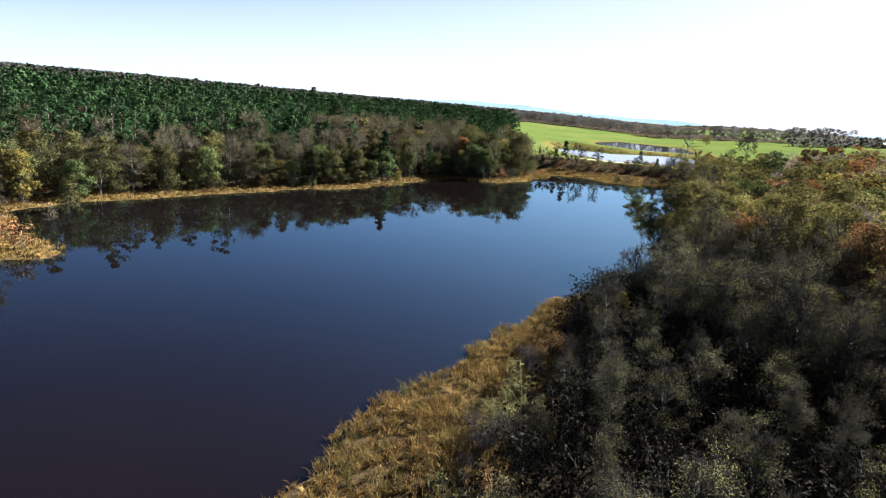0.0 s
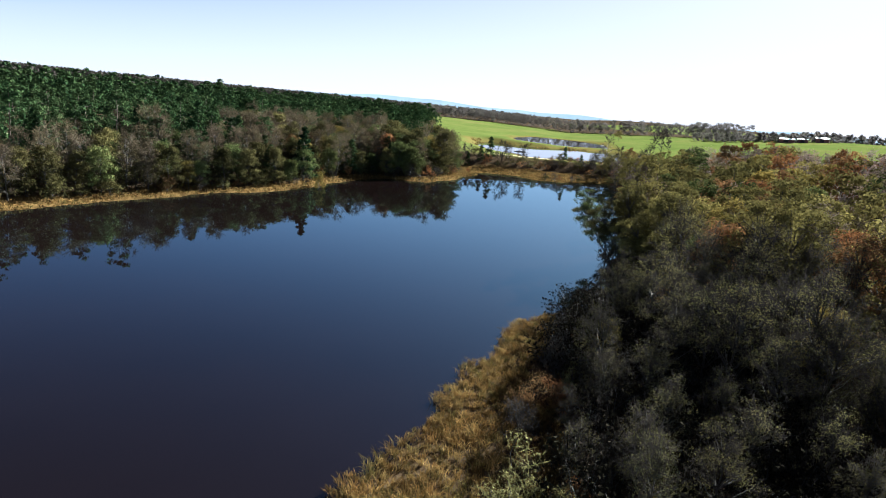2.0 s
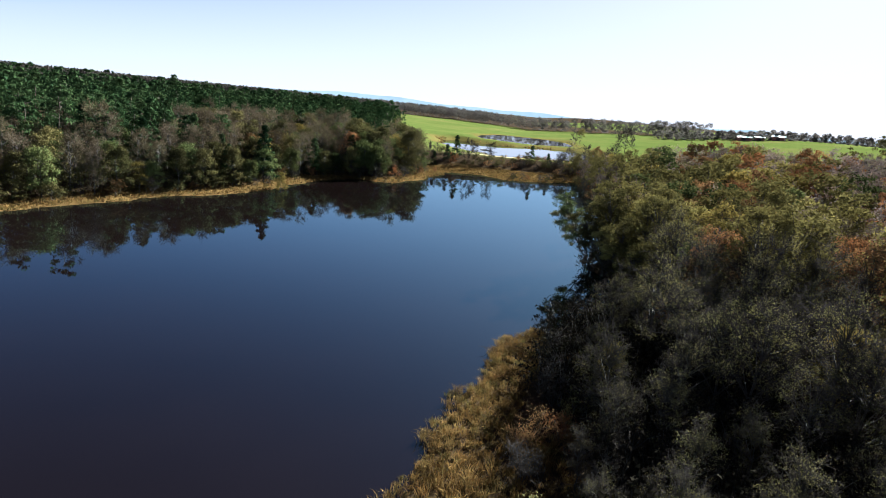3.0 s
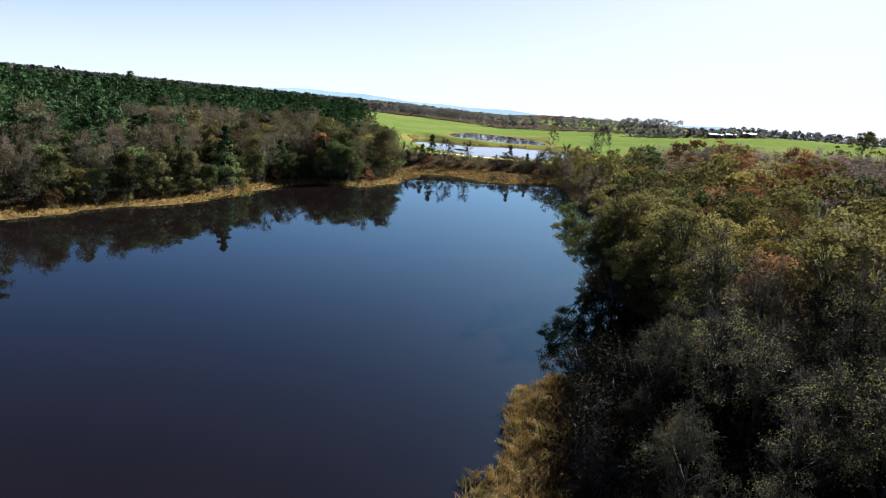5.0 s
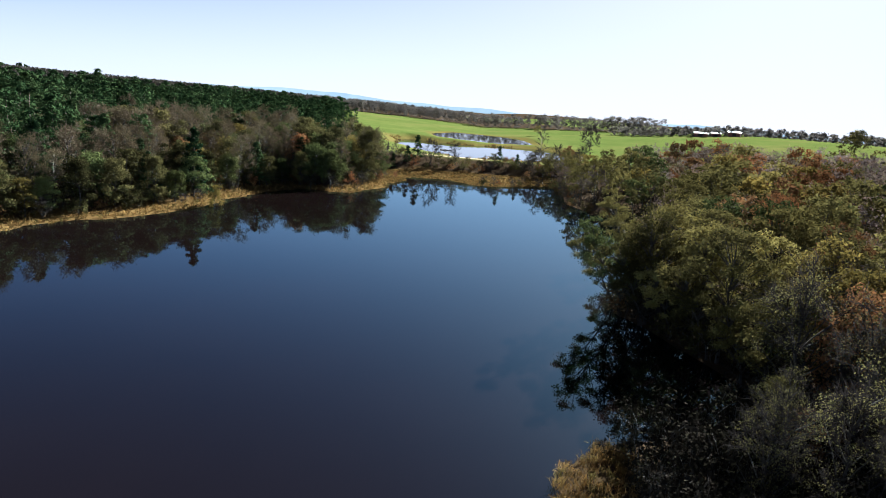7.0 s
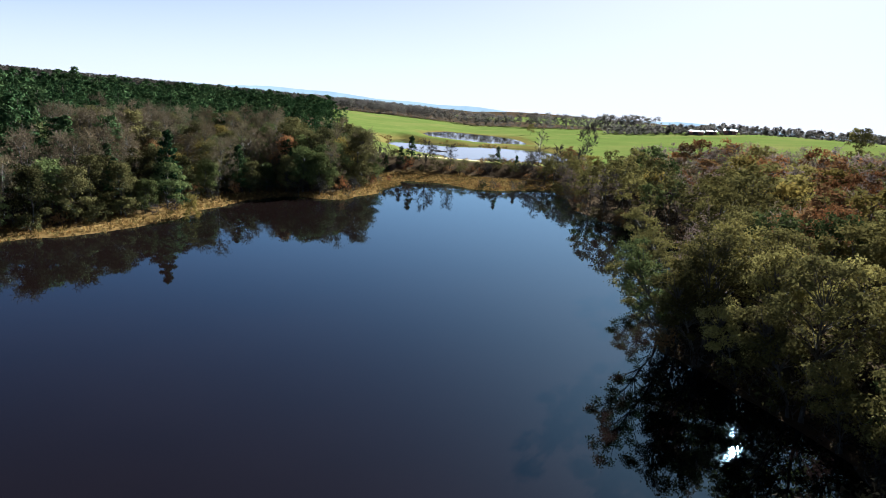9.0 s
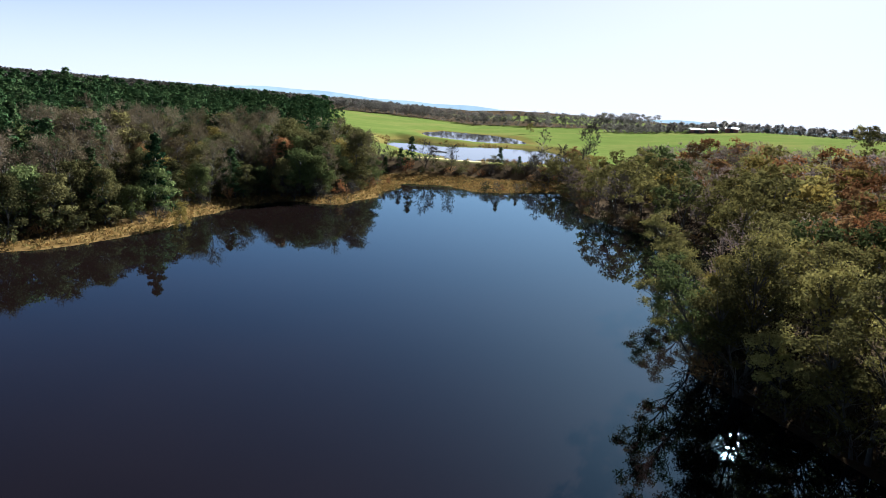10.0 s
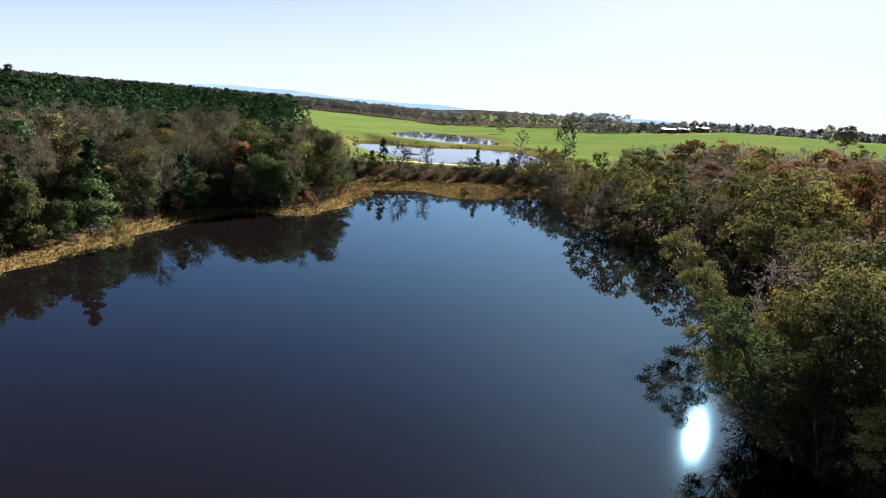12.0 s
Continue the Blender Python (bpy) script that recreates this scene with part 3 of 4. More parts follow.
for k, (kind, mat, sizes, label, category) in enumerate(east_kinds):
    mine = [s for s, p in zip(spots, picks) if p == k]
    close = [s for s in mine if near_path(*s) < 58 and s[1] > 12]
    rest = [s for s in mine if not (near_path(*s) < 58 and s[1] > 12)]
    bare = kind == "bare_tree"
    full = []
    for i in range(5 if bare else 4):
        wood, crown, sprays = broadleaf(100 * k + i, clumps=38 if bare else 42, lump=1.0 if bare else 0.9, cheap=True, split=True, wild=0.9 if bare else 0.0, **sizes)
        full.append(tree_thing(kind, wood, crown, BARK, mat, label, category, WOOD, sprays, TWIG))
    for kk, x, y, tall in KEY_TREES:
        if kk == k:
            s, slim = tall / sizes["height"], 0.62 if tall < 8 else 1.0
            copy_thing(full[int(x) % 4], pose(x, y, float(land(x, y)) - 0.1, 0, 0, x * 40) @ Matrix.Diagonal((s * slim, s * slim, s, 1)))
    stand(full, close, rng, 0.75, 1.2, size=edge_size)
    for reach, few, (leaves, leaf, twigs, width) in (((0, 105), 19 if bare else 26, (16, 0.14, 40, 0.03) if bare else (84, 0.24, 3, 0.03)),
                                                     ((105, 400), 15 if bare else 20, (24, 0.27, 24, 0.06) if bare else (40, 0.36, 1, 0.05))):
        far = dict(sizes, leaves=leaves, leaf=leaf, twigs=twigs, width=width, radius=sizes["radius"] * 1.22, base=4.5 if bare else 5.5)
        simple = [broadleaf(100 * k + 50 + few + i, clumps=few, lump=1.35 if bare else 1.12, limbs=3, cheap=True, **far)[::-1] for i in range(4)]
        mine = [s for s in rest if reach[0] <= near_path(*s) < reach[1]]
        forest("hardwood_forest", simple, mine, rng, HAZED_TWIG if bare else mat, "autumn wood of many trees: " + label, "woods", 0.62 if reach[0] == 0 else 0.78, 1.16 if reach[0] == 0 else 1.3, wood_mat=BARK, size=shore_size)

LEANING = "trees leaning over the lake"
leaners = [
    tree_thing("oak_tree", *broadleaf(1600 + i, 12.5, 3.4, 4.0, 40, 105, 0.14, 14, 1.0, 0.016, 0.8, lean=6.5, cheap=True, wild=0.6), BARK, (GREEN, OLIVE)[i], "oak that leans out over the still water", "oak", LEANING) for i in range(2)]
for k, (x, y, turn) in enumerate(((42.6, 118.5, 178), (42.8, 121, 168), (43, 114.5, 195), (44, 109.5, 190), (63, 147, 140), (58, 139, 165), (44, 103, 185), (43.5, 97, 195), (42, 92, 215))):
    copy_thing(leaners[k > 0], pose(x, y, float(land(x, y)) - 0.2, 0, 0, turn) @ Matrix.Scale((1.0, 0.82, 0.92, 0.75)[k % 4], 4))
for p in leaners:
    for o in (*p.children, p):
        bpy.data.objects.remove(o)
# undergrowth, packed closest where the wood's floor lies in shade; shade is in its colour
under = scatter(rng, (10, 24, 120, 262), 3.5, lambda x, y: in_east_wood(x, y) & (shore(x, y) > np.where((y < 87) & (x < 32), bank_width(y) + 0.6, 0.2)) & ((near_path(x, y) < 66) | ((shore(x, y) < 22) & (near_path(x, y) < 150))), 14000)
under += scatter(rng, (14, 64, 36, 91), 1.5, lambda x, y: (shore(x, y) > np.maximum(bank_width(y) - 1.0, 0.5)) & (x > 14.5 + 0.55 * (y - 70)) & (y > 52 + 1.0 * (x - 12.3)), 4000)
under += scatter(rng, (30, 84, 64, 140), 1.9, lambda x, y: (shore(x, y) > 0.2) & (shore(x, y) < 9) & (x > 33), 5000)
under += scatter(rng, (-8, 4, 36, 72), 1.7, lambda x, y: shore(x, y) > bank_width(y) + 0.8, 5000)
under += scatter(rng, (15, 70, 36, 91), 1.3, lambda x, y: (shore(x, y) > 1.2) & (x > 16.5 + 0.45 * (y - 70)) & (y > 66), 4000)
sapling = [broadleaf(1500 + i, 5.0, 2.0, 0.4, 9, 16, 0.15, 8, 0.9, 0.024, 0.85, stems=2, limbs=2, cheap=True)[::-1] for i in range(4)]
forest("underwood", sapling, under, rng, SHADED_BRUSH, "dense undergrowth and saplings beneath the trees, coloured near black for shade", "undergrowth", 0.6, 1.25, wood_mat=BARK)

# western shore: hardwood belt, pines behind
WEST = "trees along the western shore"


def west_depth(x, y):
    return np.where((x > -45) & (x < 15) & (y > 215), 58, 24)


def west_ok(x, y):
    d, u = shore(x, y), inland(x, y)
    return (d > 5.5) & ((u > 3) | ((x < -60) & (y > 86))) & (d < west_depth(x, y) + 8 * wobble(x, y, 14, 1)) & (y > 60) & (x < field_edge(y) - 8) & (y < 300)


rng = np.random.default_rng(23)
west_kinds = [
    ("bare_tree", BROWN_TWIG, dict(height=14.0, radius=3.7, base=1.6, leaves=22, leaf=0.15, twigs=72, twig=1.3, width=0.03), "bare brown hardwood with dense fine twigs", "tree"),
    ("oak_tree", DULL_OLIVE, dict(height=12.5, radius=3.6, base=1.2, leaves=120, leaf=0.22, twigs=8, twig=1.2, width=0.05), "oak with dull olive autumn leaves", "oak"),
    ("elm_tree", YELLOW, dict(height=10.5, radius=3.0, base=1.0, leaves=105, leaf=0.21, twigs=8, twig=1.2, width=0.05), "small elm with yellowing leaves", "elm"),
    ("green_tree", GREEN, dict(height=10.5, radius=3.8, base=1.0, leaves=150, leaf=0.22, twigs=2, twig=1.0, width=0.05), "rounded leafy green tree", "tree"),
    ("maple_tree", RUST, dict(height=11.0, radius=3.0, base=1.0, leaves=105, leaf=0.21, twigs=8, twig=1.2, width=0.05), "hardwood with russet leaves", "tree"),
]
# trees that stand out on the western point: kind, place, height
WEST_KEYS = [(2, -76, 118, 9.5), (2, -84, 133, 10.5), (3, -70, 126, 8.0), (2, -90, 128, 11.0), (1, -66, 116, 7.5), (3, -80, 124, 9.0), (0, -64, 107, 4.5), (2, -12, 189.5, 5.0)]
spots = scatter(rng, (-150, 60, 70, 310), 4.2, west_ok, 40000)


def west_mix(x, y):
    """Shares of bare tree, oak, elm, green tree and maple: leafier at the water, barer up the slope."""
    if x > 8:
        return [0.1, 0.34, 0.04, 0.5, 0.02]
    return [0.3, 0.36, 0.08, 0.22, 0.04] if shore(x, y) < 15 else [0.64, 0.2, 0.05, 0.09, 0.02]


picks = [rng.choice(5, p=west_mix(x, y)) for x, y in spots]
for k, (kind, mat, sizes, label, category) in enumerate(west_kinds):
    protos = [tree_thing(kind, *broadleaf(700 + 20 * k + i, clumps=26, lump=1.25, cheap=True, wild=0.4, **sizes), BARK, mat, label, category, WEST) for i in range(4)]
    for kk, x, y, tall in WEST_KEYS:
        if kk == k:
            copy_thing(protos[int(-x) % 4], pose(x, y, float(land(x, y)) - 0.1, 0, 0, x * 40) @ Matrix.Scale(tall / sizes["height"], 4))
    stand(protos, [s for s, p in zip(spots, picks) if p == k], rng, 0.68, 1.05, size=lambda x, y: 1.22 if x > 8 else 0.9 + 0.28 * float(ease(12, 34, shore(x, y))))


west_under = scatter(rng, (-110, 70, 45, 262), 2.7, lambda x, y: (shore(x, y) > 6.0) & (shore(x, y) < 22) & ((inland(x, y) > 3) | ((x < -60) & (y > 86))) & (y > 84), 20000)
thicket = [broadleaf(1550 + i, 5.5, 2.2, 0.3, 10, 14, 0.24, 6, 1.0, 0.045, 1.0, stems=2, limbs=3, cheap=True)[::-1] for i in range(4)]
forest("underwood", thicket, west_under, rng, DULL_OLIVE, "dull olive undergrowth beneath the western trees", "undergrowth", 0.5, 1.3, wood_mat=BARK)


def pine_ok(x, y):
    u, d = inland(x, y), shore(x, y)
    return (u > 18) & (d > west_depth(x, y) - 3) & (x < np.where(y < 345, 18 + 0.17 * (y - 255), field_edge(y)) + 6 * wobble(x, y, 12, 2))


rng = np.random.default_rng(31)
PINES = "plantation pines on the western hill"
PINE_LABEL = "tall dark green plantation pine"
pines = [tree_thing("pine_tree", *conifer(900 + i, 13.0 + 0.5 * i, 3.0 + 0.28 * (i * 2 % 5), 1.5, 21, 48, 0.9, 0.36, spray=0.32, lump=1.4, cheap=True), PINE_BARK, NEEDLE, PINE_LABEL, "pine", PINES) for i in range(5)]
spots = scatter(rng, (-340, 120, 100, 720), 7.6, lambda x, y: pine_ok(x, y) & (inland(x, y) < 330), 70000)
front = sorted(spots, key=lambda s: inland(*s))
stand(pines, front[:290], rng, 0.7, 1.25, size=lambda x, y: 1.0 - 0.25 * float(ease(-45, 15, x)))
simple = [conifer(950 + i, 13.0 + 0.5 * i, 3.1 + 0.28 * (i * 2 % 5), 4.0, 11, 18, 0.9, 0.32, spray=0.66, lump=1.6, cheap=True)[1:] for i in range(5)]
forest("pine_forest", simple, front[290:], rng, NEEDLE, "dense dark green pine plantation on a rising hill", "pine forest", 0.7, 1.25)
landmark = tree_thing("pine_tree", *conifer(990, 20.0, 4.0, 12.0, 26, 30, 1.4, 0.5, spray=0.4, lump=1.3), PINE_BARK, NEEDLE, "lone old pine that overtops the hill", "pine", "")
landmark.matrix_basis = pose(-108, 543, float(land(-108, 543)))
shore_pine = tree_thing("pine_tree", *conifer(991, 14.6, 3.6, 1.5, 46, 34, 1.2, 0.75, spray=0.29, lump=0.95), PINE_BARK, NEEDLE, "dark green pine among the bare shore trees", "pine", "pines by the western shore")
shore_pine.matrix_basis = pose(-17, 199, float(land(-17, 199)))
for x, y, s in ((-45, 217, 1.05), (-36, 205, 0.95), (-52, 228, 1.1), (-28, 201, 0.7), (-60, 196, 0.95), (8, 236, 0.8), (-74, 170, 0.9), (-25, 190, 0.65), (-44, 186, 0.9), (-57, 178, 0.85), (-68, 158, 0.9), (-80, 150, 0.8), (-4, 222, 0.75)):
    copy_thing(shore_pine, pose(x, y, float(land(x, y)) - 0.1, 0, 0, x * 31) @ Matrix.Diagonal((s * 1.15, s * 1.15, s, 1)))


# ---- shrubs and reeds ----
rng = np.random.default_rng(53)
SHRUBS = "shrubs at the water's edge"
shrub_kinds = [
    (TWIG, dict(leaves=4, leaf=0.13, twigs=30, twig=0.9), "leafless grey shrub on the bank"),
    (DULL_OLIVE, dict(leaves=34, leaf=0.15, twigs=8, twig=0.7), "low olive-green shrub on the bank"),
    (RUST, dict(leaves=16, leaf=0.18, twigs=12, twig=0.8), "russet shrub on the bank"),
]
west_edge = scatter(rng, (-90, 80, 50, 262), 4.0, lambda x, y: (shore(x, y) > 3.5) & (shore(x, y) < 8.5) & ((inland(x, y) > 0) | (x < -55)) & (x < 45), 9000)
dam_bank = scatter(rng, (44, 278, 128, 299), 3.4, lambda x, y: (y > 282 + 2 * wobble(x, y, 7)) & ((x < 60) | (x > 84) | (y < 290)), 1400)
east_shore = scatter(rng, (28, 90, 105, 262), 3.2, lambda x, y: (shore(x, y) > -0.6) & (shore(x, y) < 3.5) & (inland(x, y) < -20), 9000)
wood_edge = scatter(rng, (-8, 26, 24, 84), 2.6, lambda x, y: (np.abs(shore(x, y) - bank_width(y) + 0.4) < 2.4) & (wobble(x, y, 5, 6) > -0.3), 3000)
edge = west_edge + dam_bank + east_shore
picks = rng.choice(3, len(edge), p=[0.4, 0.42, 0.18])
for k, (mat, sizes, label) in enumerate(shrub_kinds):
    protos = [tree_thing("shrub", *broadleaf(1200 + 10 * k + i, 3.2, 1.7, 0.5, 14, lump=0.75, stems=3, limbs=2, **sizes), BARK, mat, label, "shrub", SHRUBS) for i in range(3)]
    stand(protos, [s for s, p in zip(edge, picks) if p == k], rng, 0.6, 1.25)
near_shrubs = [
    tree_thing("shrub", *broadleaf(1260 + i, 2.6, 1.3, 0.3, 16, leaves, 0.06, twigs, 0.7, 0.011, 0.5, stems=3, limbs=2, cheap=True, wild=0.6), BARK, mat, label, "shrub", SHRUBS)
    for i, (mat, leaves, twigs, label) in enumerate(((TWIG, 20, 70, "leafless grey shrub among the reeds"), (THIN_LEAF, 60, 50, "grey-green shrub among the reeds"), (RUST, 50, 50, "russet shrub at the wood's edge"), (TWIG, 25, 70, "leafless grey shrub among the reeds")))]
stand(near_shrubs, wood_edge, rng, 0.6, 1.5)


def reed_bed(name, spots, rng, blades, tall, width, label, lumpy=2.3):
    """Dry reeds and sedge in tufts of blades that arch outward, taller and lower in swells."""
    spots = np.array(spots)
    n = len(spots) * blades
    z = np.maximum(land(*spots.T), -0.15)
    roots = np.repeat(np.column_stack([spots, z]), blades, 0)
    roots[:, :2] += rng.normal(size=(n, 2)) * 0.2
    way = rng.normal(size=(n, 3)) * 0.36
    way[:, 2] = 1
    swell = 1 + 0.42 * wobble(*spots.T, lumpy, 1)
    size = (np.repeat(swell * rng.uniform(0.7, 1.2, len(spots)), blades) * rng.uniform(0.6, 1.15, n) * tall)[:, None]
    bend = roots + way * size * 0.62
    tip = bend + (way * [1.5, 1.5, 0.3] + rng.normal(size=(n, 3)) * 0.14) * size * 0.45
    side = np.cross(way, rng.normal(size=(n, 3)))
    side *= width / (np.linalg.norm(side, axis=1)[:, None] + 1e-9)
    soup = Soup()
    base = np.arange(n)[:, None] * 5
    soup.add(np.stack([roots - side * 0.6, roots + side * 0.6, bend + side, bend - side, tip], 1).reshape(-1, 3), np.concatenate([base + [[0, 1, 2]], base + [[0, 2, 3]], base + [[3, 2, 4]]]))
    me = mesh_of(name, *soup.arrays(), REED)
    layer = me.attributes.new("tree", "FLOAT", "POINT")
    layer.data.foreach_set("value", np.repeat(rng.random(len(spots)), blades * 5).astype(np.float32))
    return tagged(new(name, me), label, "reeds", kind="stuff")


near_reeds = scatter(rng, (-26, -4, 40, 95), 0.55, lambda x, y: (shore(x, y) > -0.4) & (shore(x, y) < bank_width(y) + np.where(y > 66, 2.5, 0.5) + 1.5 * wobble(x, y, 6, 2)) & (y > -2) & (y < 89) & (x < np.where(y > 62, 15.5 + 0.55 * (y - 70), 18.5)) & (x > -27) & (wobble(x, y, 1.5, 3) > -0.75), 36000)
reed_bed("reed_bed", near_reeds, rng, 44, 0.72, 0.02, "golden brown reeds and sedge along the near bank")
west_reeds = scatter(rng, (-90, 76, 48, 262), 0.8, lambda x, y: (shore(x, y) > -0.3) & (shore(x, y) < 7 + 3 * wobble(x, y, 11, 3)) & ((inland(x, y) > -12) | (x < -45)), 60000)
reed_bed("reed_bed", west_reeds, rng, 10, 0.72, 0.06, "dry golden grass fringe along the western bank")
marsh_reeds = scatter(rng, (38, 250, 108, 284), 0.7, lambda x, y: (shore(x, y) > -0.3) & (y < 280 + 2 * wobble(x, y, 5)), 14000)
reed_bed("reed_bed", marsh_reeds, rng, 11, 0.6, 0.06, "tawny marsh grass at the foot of the dam")

# ---- dam and pasture trees ----
rng = np.random.default_rng(61)
DAM = "small trees on the dam"
dam_pines = [tree_thing("pine_tree", *conifer(1300, 8.6, 2.1, 0.6, 26, 26, 1.2, 0.8, spray=0.28, lump=0.95), PINE_BARK, NEEDLE, "young pine on the dam", "pine", DAM)]
stand(dam_pines, [(51, 288), (56, 293), (90, 293), (97, 291), (44, 281)], rng, 0.55, 1.0)
dam_bare = [tree_thing("bare_tree", *broadleaf(1310 + i, 9.0, 2.8, 2.0, 20, 5, 0.2, 34, 1.5, 0.05), BARK, TWIG, "small leafless tree on the dam", "tree", DAM) for i in range(3)]
stand(dam_bare, [(60, 288), (64, 292), (70, 289), (104, 292), (109, 297), (115, 294), (121, 301), (127, 298), (100, 286), (133, 308), (140, 316)], rng, 0.7, 1.1)

dead = tree_thing("dead_tree", *broadleaf(1330, 15.0, 3.2, 6.0, 18, 0, 0.2, 14, 1.5, 0.09, 0.9), DEAD_BARK, TWIG, "dead leafless tree standing in the pond's edge", "tree", "")
dead.matrix_basis = pose(120, 320, 4.5)
bare_oak = tree_thing("bare_tree", *broadleaf(1331, 14.5, 6.2, 4.5, 40, 2, 0.2, 34, 2.0, 0.11, 1.5), BARK, TWIG, "spreading leafless tree at the edge of the pasture", "tree", "")
bare_oak.matrix_basis = pose(182, 390, float(land(182, 390)) - 0.1)
field_oaks = [tree_thing("oak_tree", *broadleaf(1340 + i, 15.0, 6.5, 4.0, 30, 26, 0.5, 12, 1.6, 0.1, 1.9), BARK, OLIVE, "spreading oak alone in the green pasture", "oak", "oaks in the pasture") for i in range(2)]
stand(field_oaks, [(240, 596), (303, 324), (420, 430)], rng, 0.6, 1.0)

# ---- distance: woods round the pasture and ridges behind ----
rng = np.random.default_rng(41)
blob = [broadleaf(1000 + i, 14.0, 4.8, 0.6, 14, 52, 0.42, 4, 1.6, 0.09, 1.8, cheap=True)[1:] for i in range(5)]
tuft = [broadleaf(1040 + i, 11.0, 4.6, 0.3, 13, 17, 1.1, 0, 1.6, 0.1, 1.6, cheap=True)[1:] for i in range(4)]
speck = [broadleaf(1020 + i, 13.0, 7.5, 1.0, 8, 3, 2.4, 0, 1.6, 0.12, 2.6)[1:] for i in range(4)]
spots = scatter(rng, (-200, 540, 430, 1000), 7.0, lambda x, y: in_far_wood(x, y) & ~in_far_wood(x, y - 38), 40000)
hill = scatter(rng, (-520, 250, 60, 900), 13.0, lambda x, y: (inland(x, y) >= 330) & (inland(x, y) < 600) & (x < field_edge(y)), 40000)
forest("far_woods", blob, spots, rng, FAR_LEAF, "brown leafless woods beyond the pasture", "woods", 0.95, 1.25)
forest("hill_woods", tuft, hill, rng, HILL_LEAF, "brown bare hardwoods along the crest behind the pines", "woods", 0.8, 1.2)
hedge = scatter(rng, (330, 360, 680, 640), 6.5, lambda x, y: np.abs(y - 600 + 0.72 * (x - 345) + 14 * wobble(x, y, 40, 4)) < 26, 30000)
forest("hedgerow", tuft, hedge, rng, FAR_LEAF, "row of bare trees along the far pasture edge", "woods", 0.5, 0.8)
spots = scatter(rng, (-1300, 320, 400, 2400), 25, lambda x, y: (((y > 1080) & (x > 40) & (x < 330)) | ((inland(x, y) > 590) & (inland(x, y) < 1900) & (x <= 40))) & (np.abs(x) < y * 1.0), 22000)
forest("ridge_woods", speck, spots, rng, HILL_LEAF, "hazy woods on distant ridges", "woods", 0.8, 1.15)


# ---- farm buildings beyond the pasture ----
ROOF = plain("white_metal_roof", (0.78, 0.79, 0.8), (0.86, 0.87, 0.88), 0.62, 0.4, 0.7)
SIDING = plain("weathered_red_siding", (0.12, 0.05, 0.04), (0.2, 0.09, 0.07), 0.8, 0.8)
SHADE = plain("opening_shade", (0.02, 0.018, 0.016), (0.035, 0.03, 0.028), 0.9)


def shed(place, turn, length, depth, eaves, ridge, label):
    """A gabled farm shed: walls, two roof slopes that overhang, and a dark slab painted as a doorway's shade."""
    thing = tagged(new("farm_shed"), label, "shed", "farm buildings")
    thing.matrix_basis = pose(*place, 0, 0, turn)
    x, y = length / 2, depth / 2
    bm = bmesh.new()
    for sx in (-x, x):
        bm.faces.new([bm.verts.new(p) for p in ((sx, -y, -0.5), (sx, y, -0.5), (sx, y, eaves), (sx, 0, ridge), (sx, -y, eaves))])
    for sy in (-y, y):
        bm.faces.new([bm.verts.new(p) for p in ((-x, sy, -0.5), (x, sy, -0.5), (x, sy, eaves), (-x, sy, eaves))])
    me = bpy.data.meshes.new("wall")
    bm.to_mesh(me)
    bm.free()
    me.materials.append(SIDING)
    part("wall", me, thing)
    for side in (-1, 1):
        bm = bmesh.new()
        top = [bm.verts.new(p) for p in ((-x - 0.6, side * (y + 0.6), eaves - 0.1), (x + 0.6, side * (y + 0.6), eaves - 0.1), (x + 0.6, 0, ridge + 0.25), (-x - 0.6, 0, ridge + 0.25))]
        bm.faces.new(top)
        bmesh.ops.solidify(bm, geom=bm.faces[:], thickness=0.15)
        bmesh.ops.recalc_face_normals(bm, faces=bm.faces[:])
        me = bpy.data.meshes.new("roof")
        bm.to_mesh(me)
        bm.free()
        me.materials.append(ROOF)
        part("roof", me, thing, "white metal roof")
    # no hole in the wall: a near-black slab gives the doorway's shade
    bm = bmesh.new()
    bmesh.ops.create_cube(bm, size=1.0, matrix=Matrix.Translation((0, -y - 0.03, eaves * 0.42)) @ Matrix.Diagonal((length * 0.3, 0.1, eaves * 0.84, 1)))
    me = bpy.data.meshes.new("door")
    bm.to_mesh(me)
    bm.free()
    me.materials.append(SHADE)
    part("door", me, thing)
    return thing


for x, y, turn, length, depth, eaves, ridge, label in (
        (377, 551, -39, 13, 8, 2.8, 3.6, "long farm shed with a white metal roof"),
        (388, 544, -36, 8, 7, 2.8, 3.5, "small farm shed with a white metal roof beside trees"),
        (400, 535, -44, 10, 9, 3.2, 4.2, "barn with a white metal roof and dark siding")):
    shed((x, y, float(land(x, y))), turn, length, depth, eaves, ridge, label)


# ---- pond details ----
rng = np.random.default_rng(71)


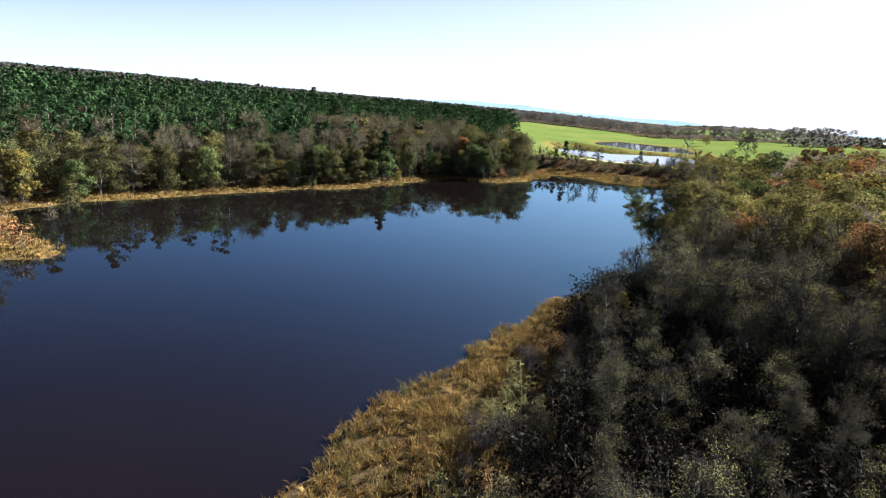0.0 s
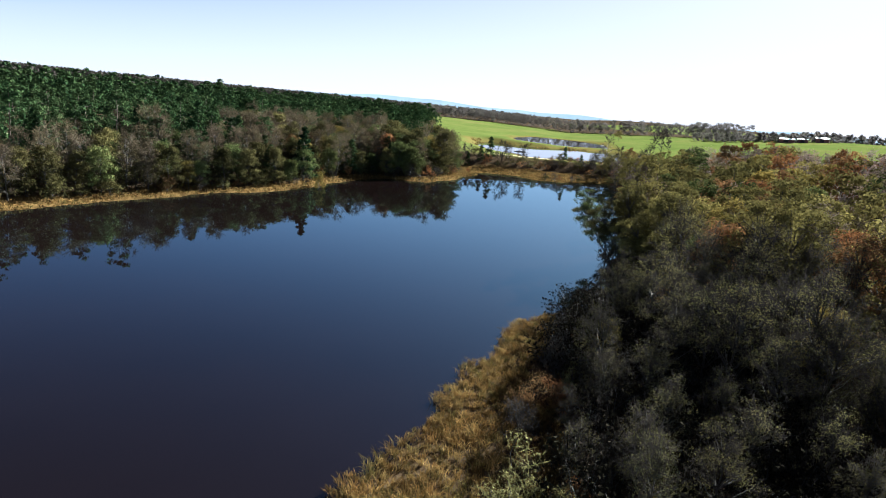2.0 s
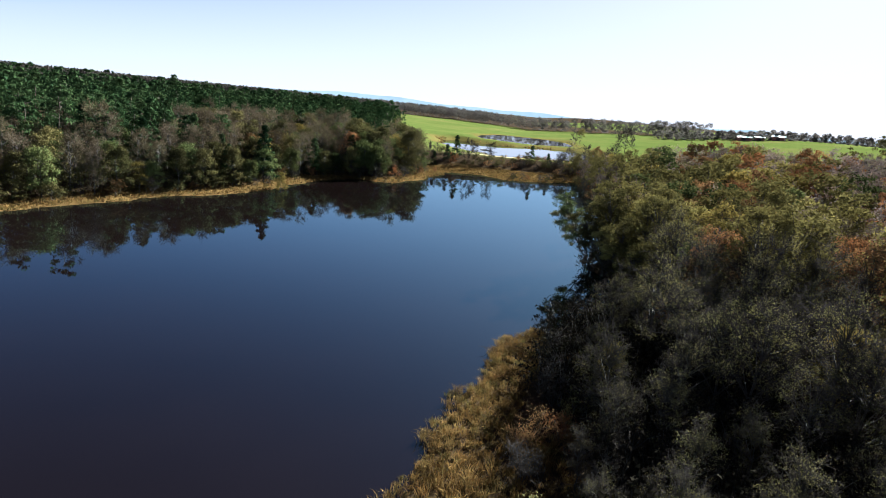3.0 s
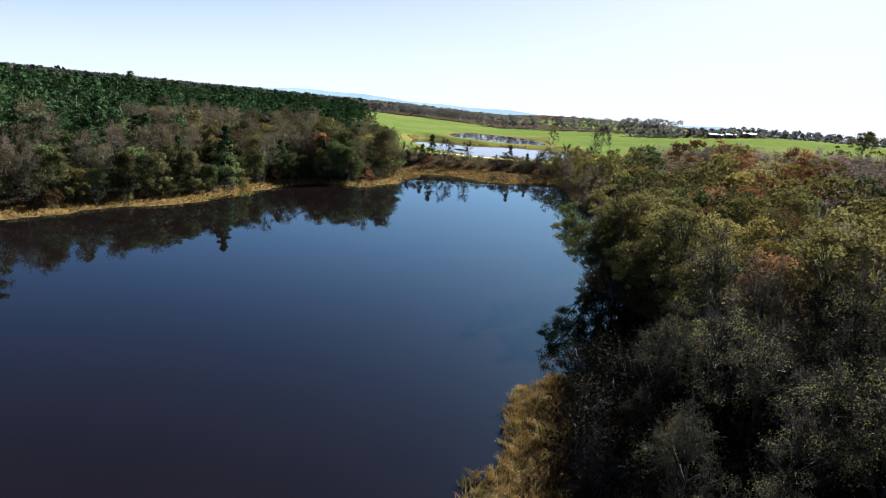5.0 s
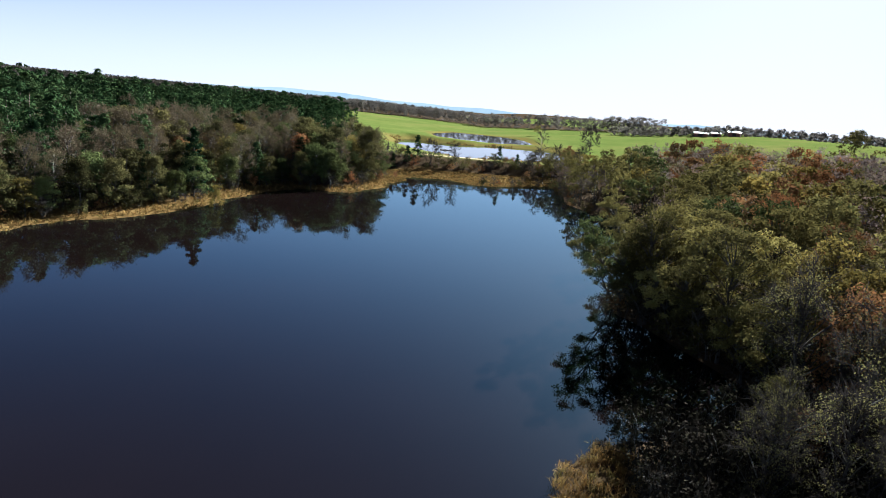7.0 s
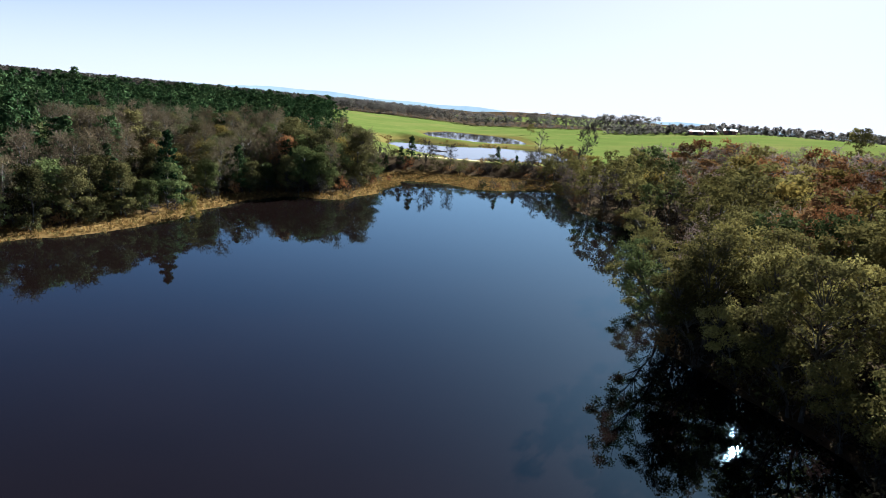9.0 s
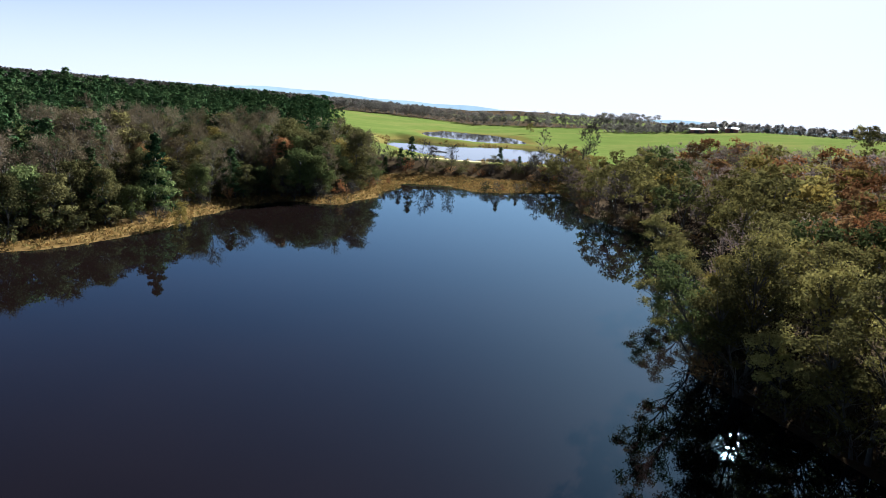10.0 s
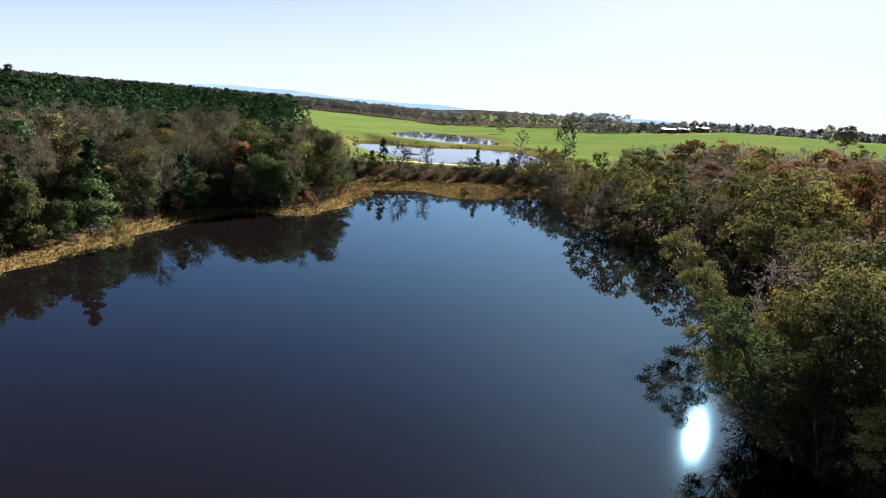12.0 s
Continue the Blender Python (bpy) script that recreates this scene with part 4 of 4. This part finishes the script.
def floating_log(place, turn, length, label):
    """A drifted trunk with broken limbs, half sunk."""
    soup = Soup()
    k = np.linspace(-0.5, 0.5, 8)
    soup.tube(np.column_stack([k * length, 0.25 * np.sin(k * 5), 0.12 + 0.05 * np.cos(k * 9)]), 0.34 - 0.18 * (k + 0.5), 7)
    for i in range(5):
        a = rng.uniform(-0.4, 0.45) * length
        soup.tube(np.array([(a, 0, 0.1), (a + 0.5, rng.normal() * 0.8, 0.5), (a + 0.9, rng.normal() * 1.3, 0.8)]), [0.12, 0.09, 0.04], 4)
    ob = tagged(new("floating_log", mesh_of("floating_log", *soup.arrays(), DEAD_BARK)), label, "log")
    ob.matrix_basis = pose(*place, 0, 0, turn)


floating_log((99, 318, POND_LEVEL), 12, 11, "dark waterlogged log drifting in the pond")
floating_log((84, 350, POND_LEVEL), -25, 6, "small waterlogged log in the pond")
islet = scatter(rng, (66, 306, 150, 480), 1.1, lambda x, y: (beyond(POND, x, y) > -4.0) & (beyond(POND, x, y) < 5 + 3 * wobble(x, y, 9, 2)) & (wobble(x, y, 8, 4) > 0.1), 9000)
reed_bed("reed_bed", islet, rng, 6, 0.9, 0.12, "rushes and dry grass round the pond")

# ---- the farthest hills: haze put into a glowing blue-grey colour ----
m, nodes, links, bsdf = material("painted_haze_hills")
haze_glow = nodes.new("ShaderNodeEmission")
links.new(ramp(nodes, links, noise_fac(nodes, links, 0.004, 5.0), [(0.058, 0.075, 0.089), (0.076, 0.094, 0.106)], 0.35, 0.65), haze_glow.inputs["Color"])
links.new(haze_glow.outputs[0], nodes["Material Output"].inputs["Surface"])
turn = np.radians(np.linspace(-40, 85, 240))
crest = (0.86 + 0.14 * np.tanh(turn * 4)) * (55 + 14 * np.sin(turn * 9 + 1) + 7 * np.sin(turn * 23) + 3 * np.sin(turn * 61) + rng.normal(size=240) * 0.8)
far = np.concatenate([np.column_stack([4300 * np.sin(turn), 4300 * np.cos(turn), h]) for h in (crest * 0 - 60, crest)])
n = np.arange(239)
hills = np.concatenate([np.column_stack([n, n + 1, n + 241]), np.column_stack([n, n + 241, n + 240])])
tagged(new("backdrop", mesh_of("backdrop", far, hills, m)), "hills on the horizon, haze painted as a blue-grey glow", "hills", kind="structure")
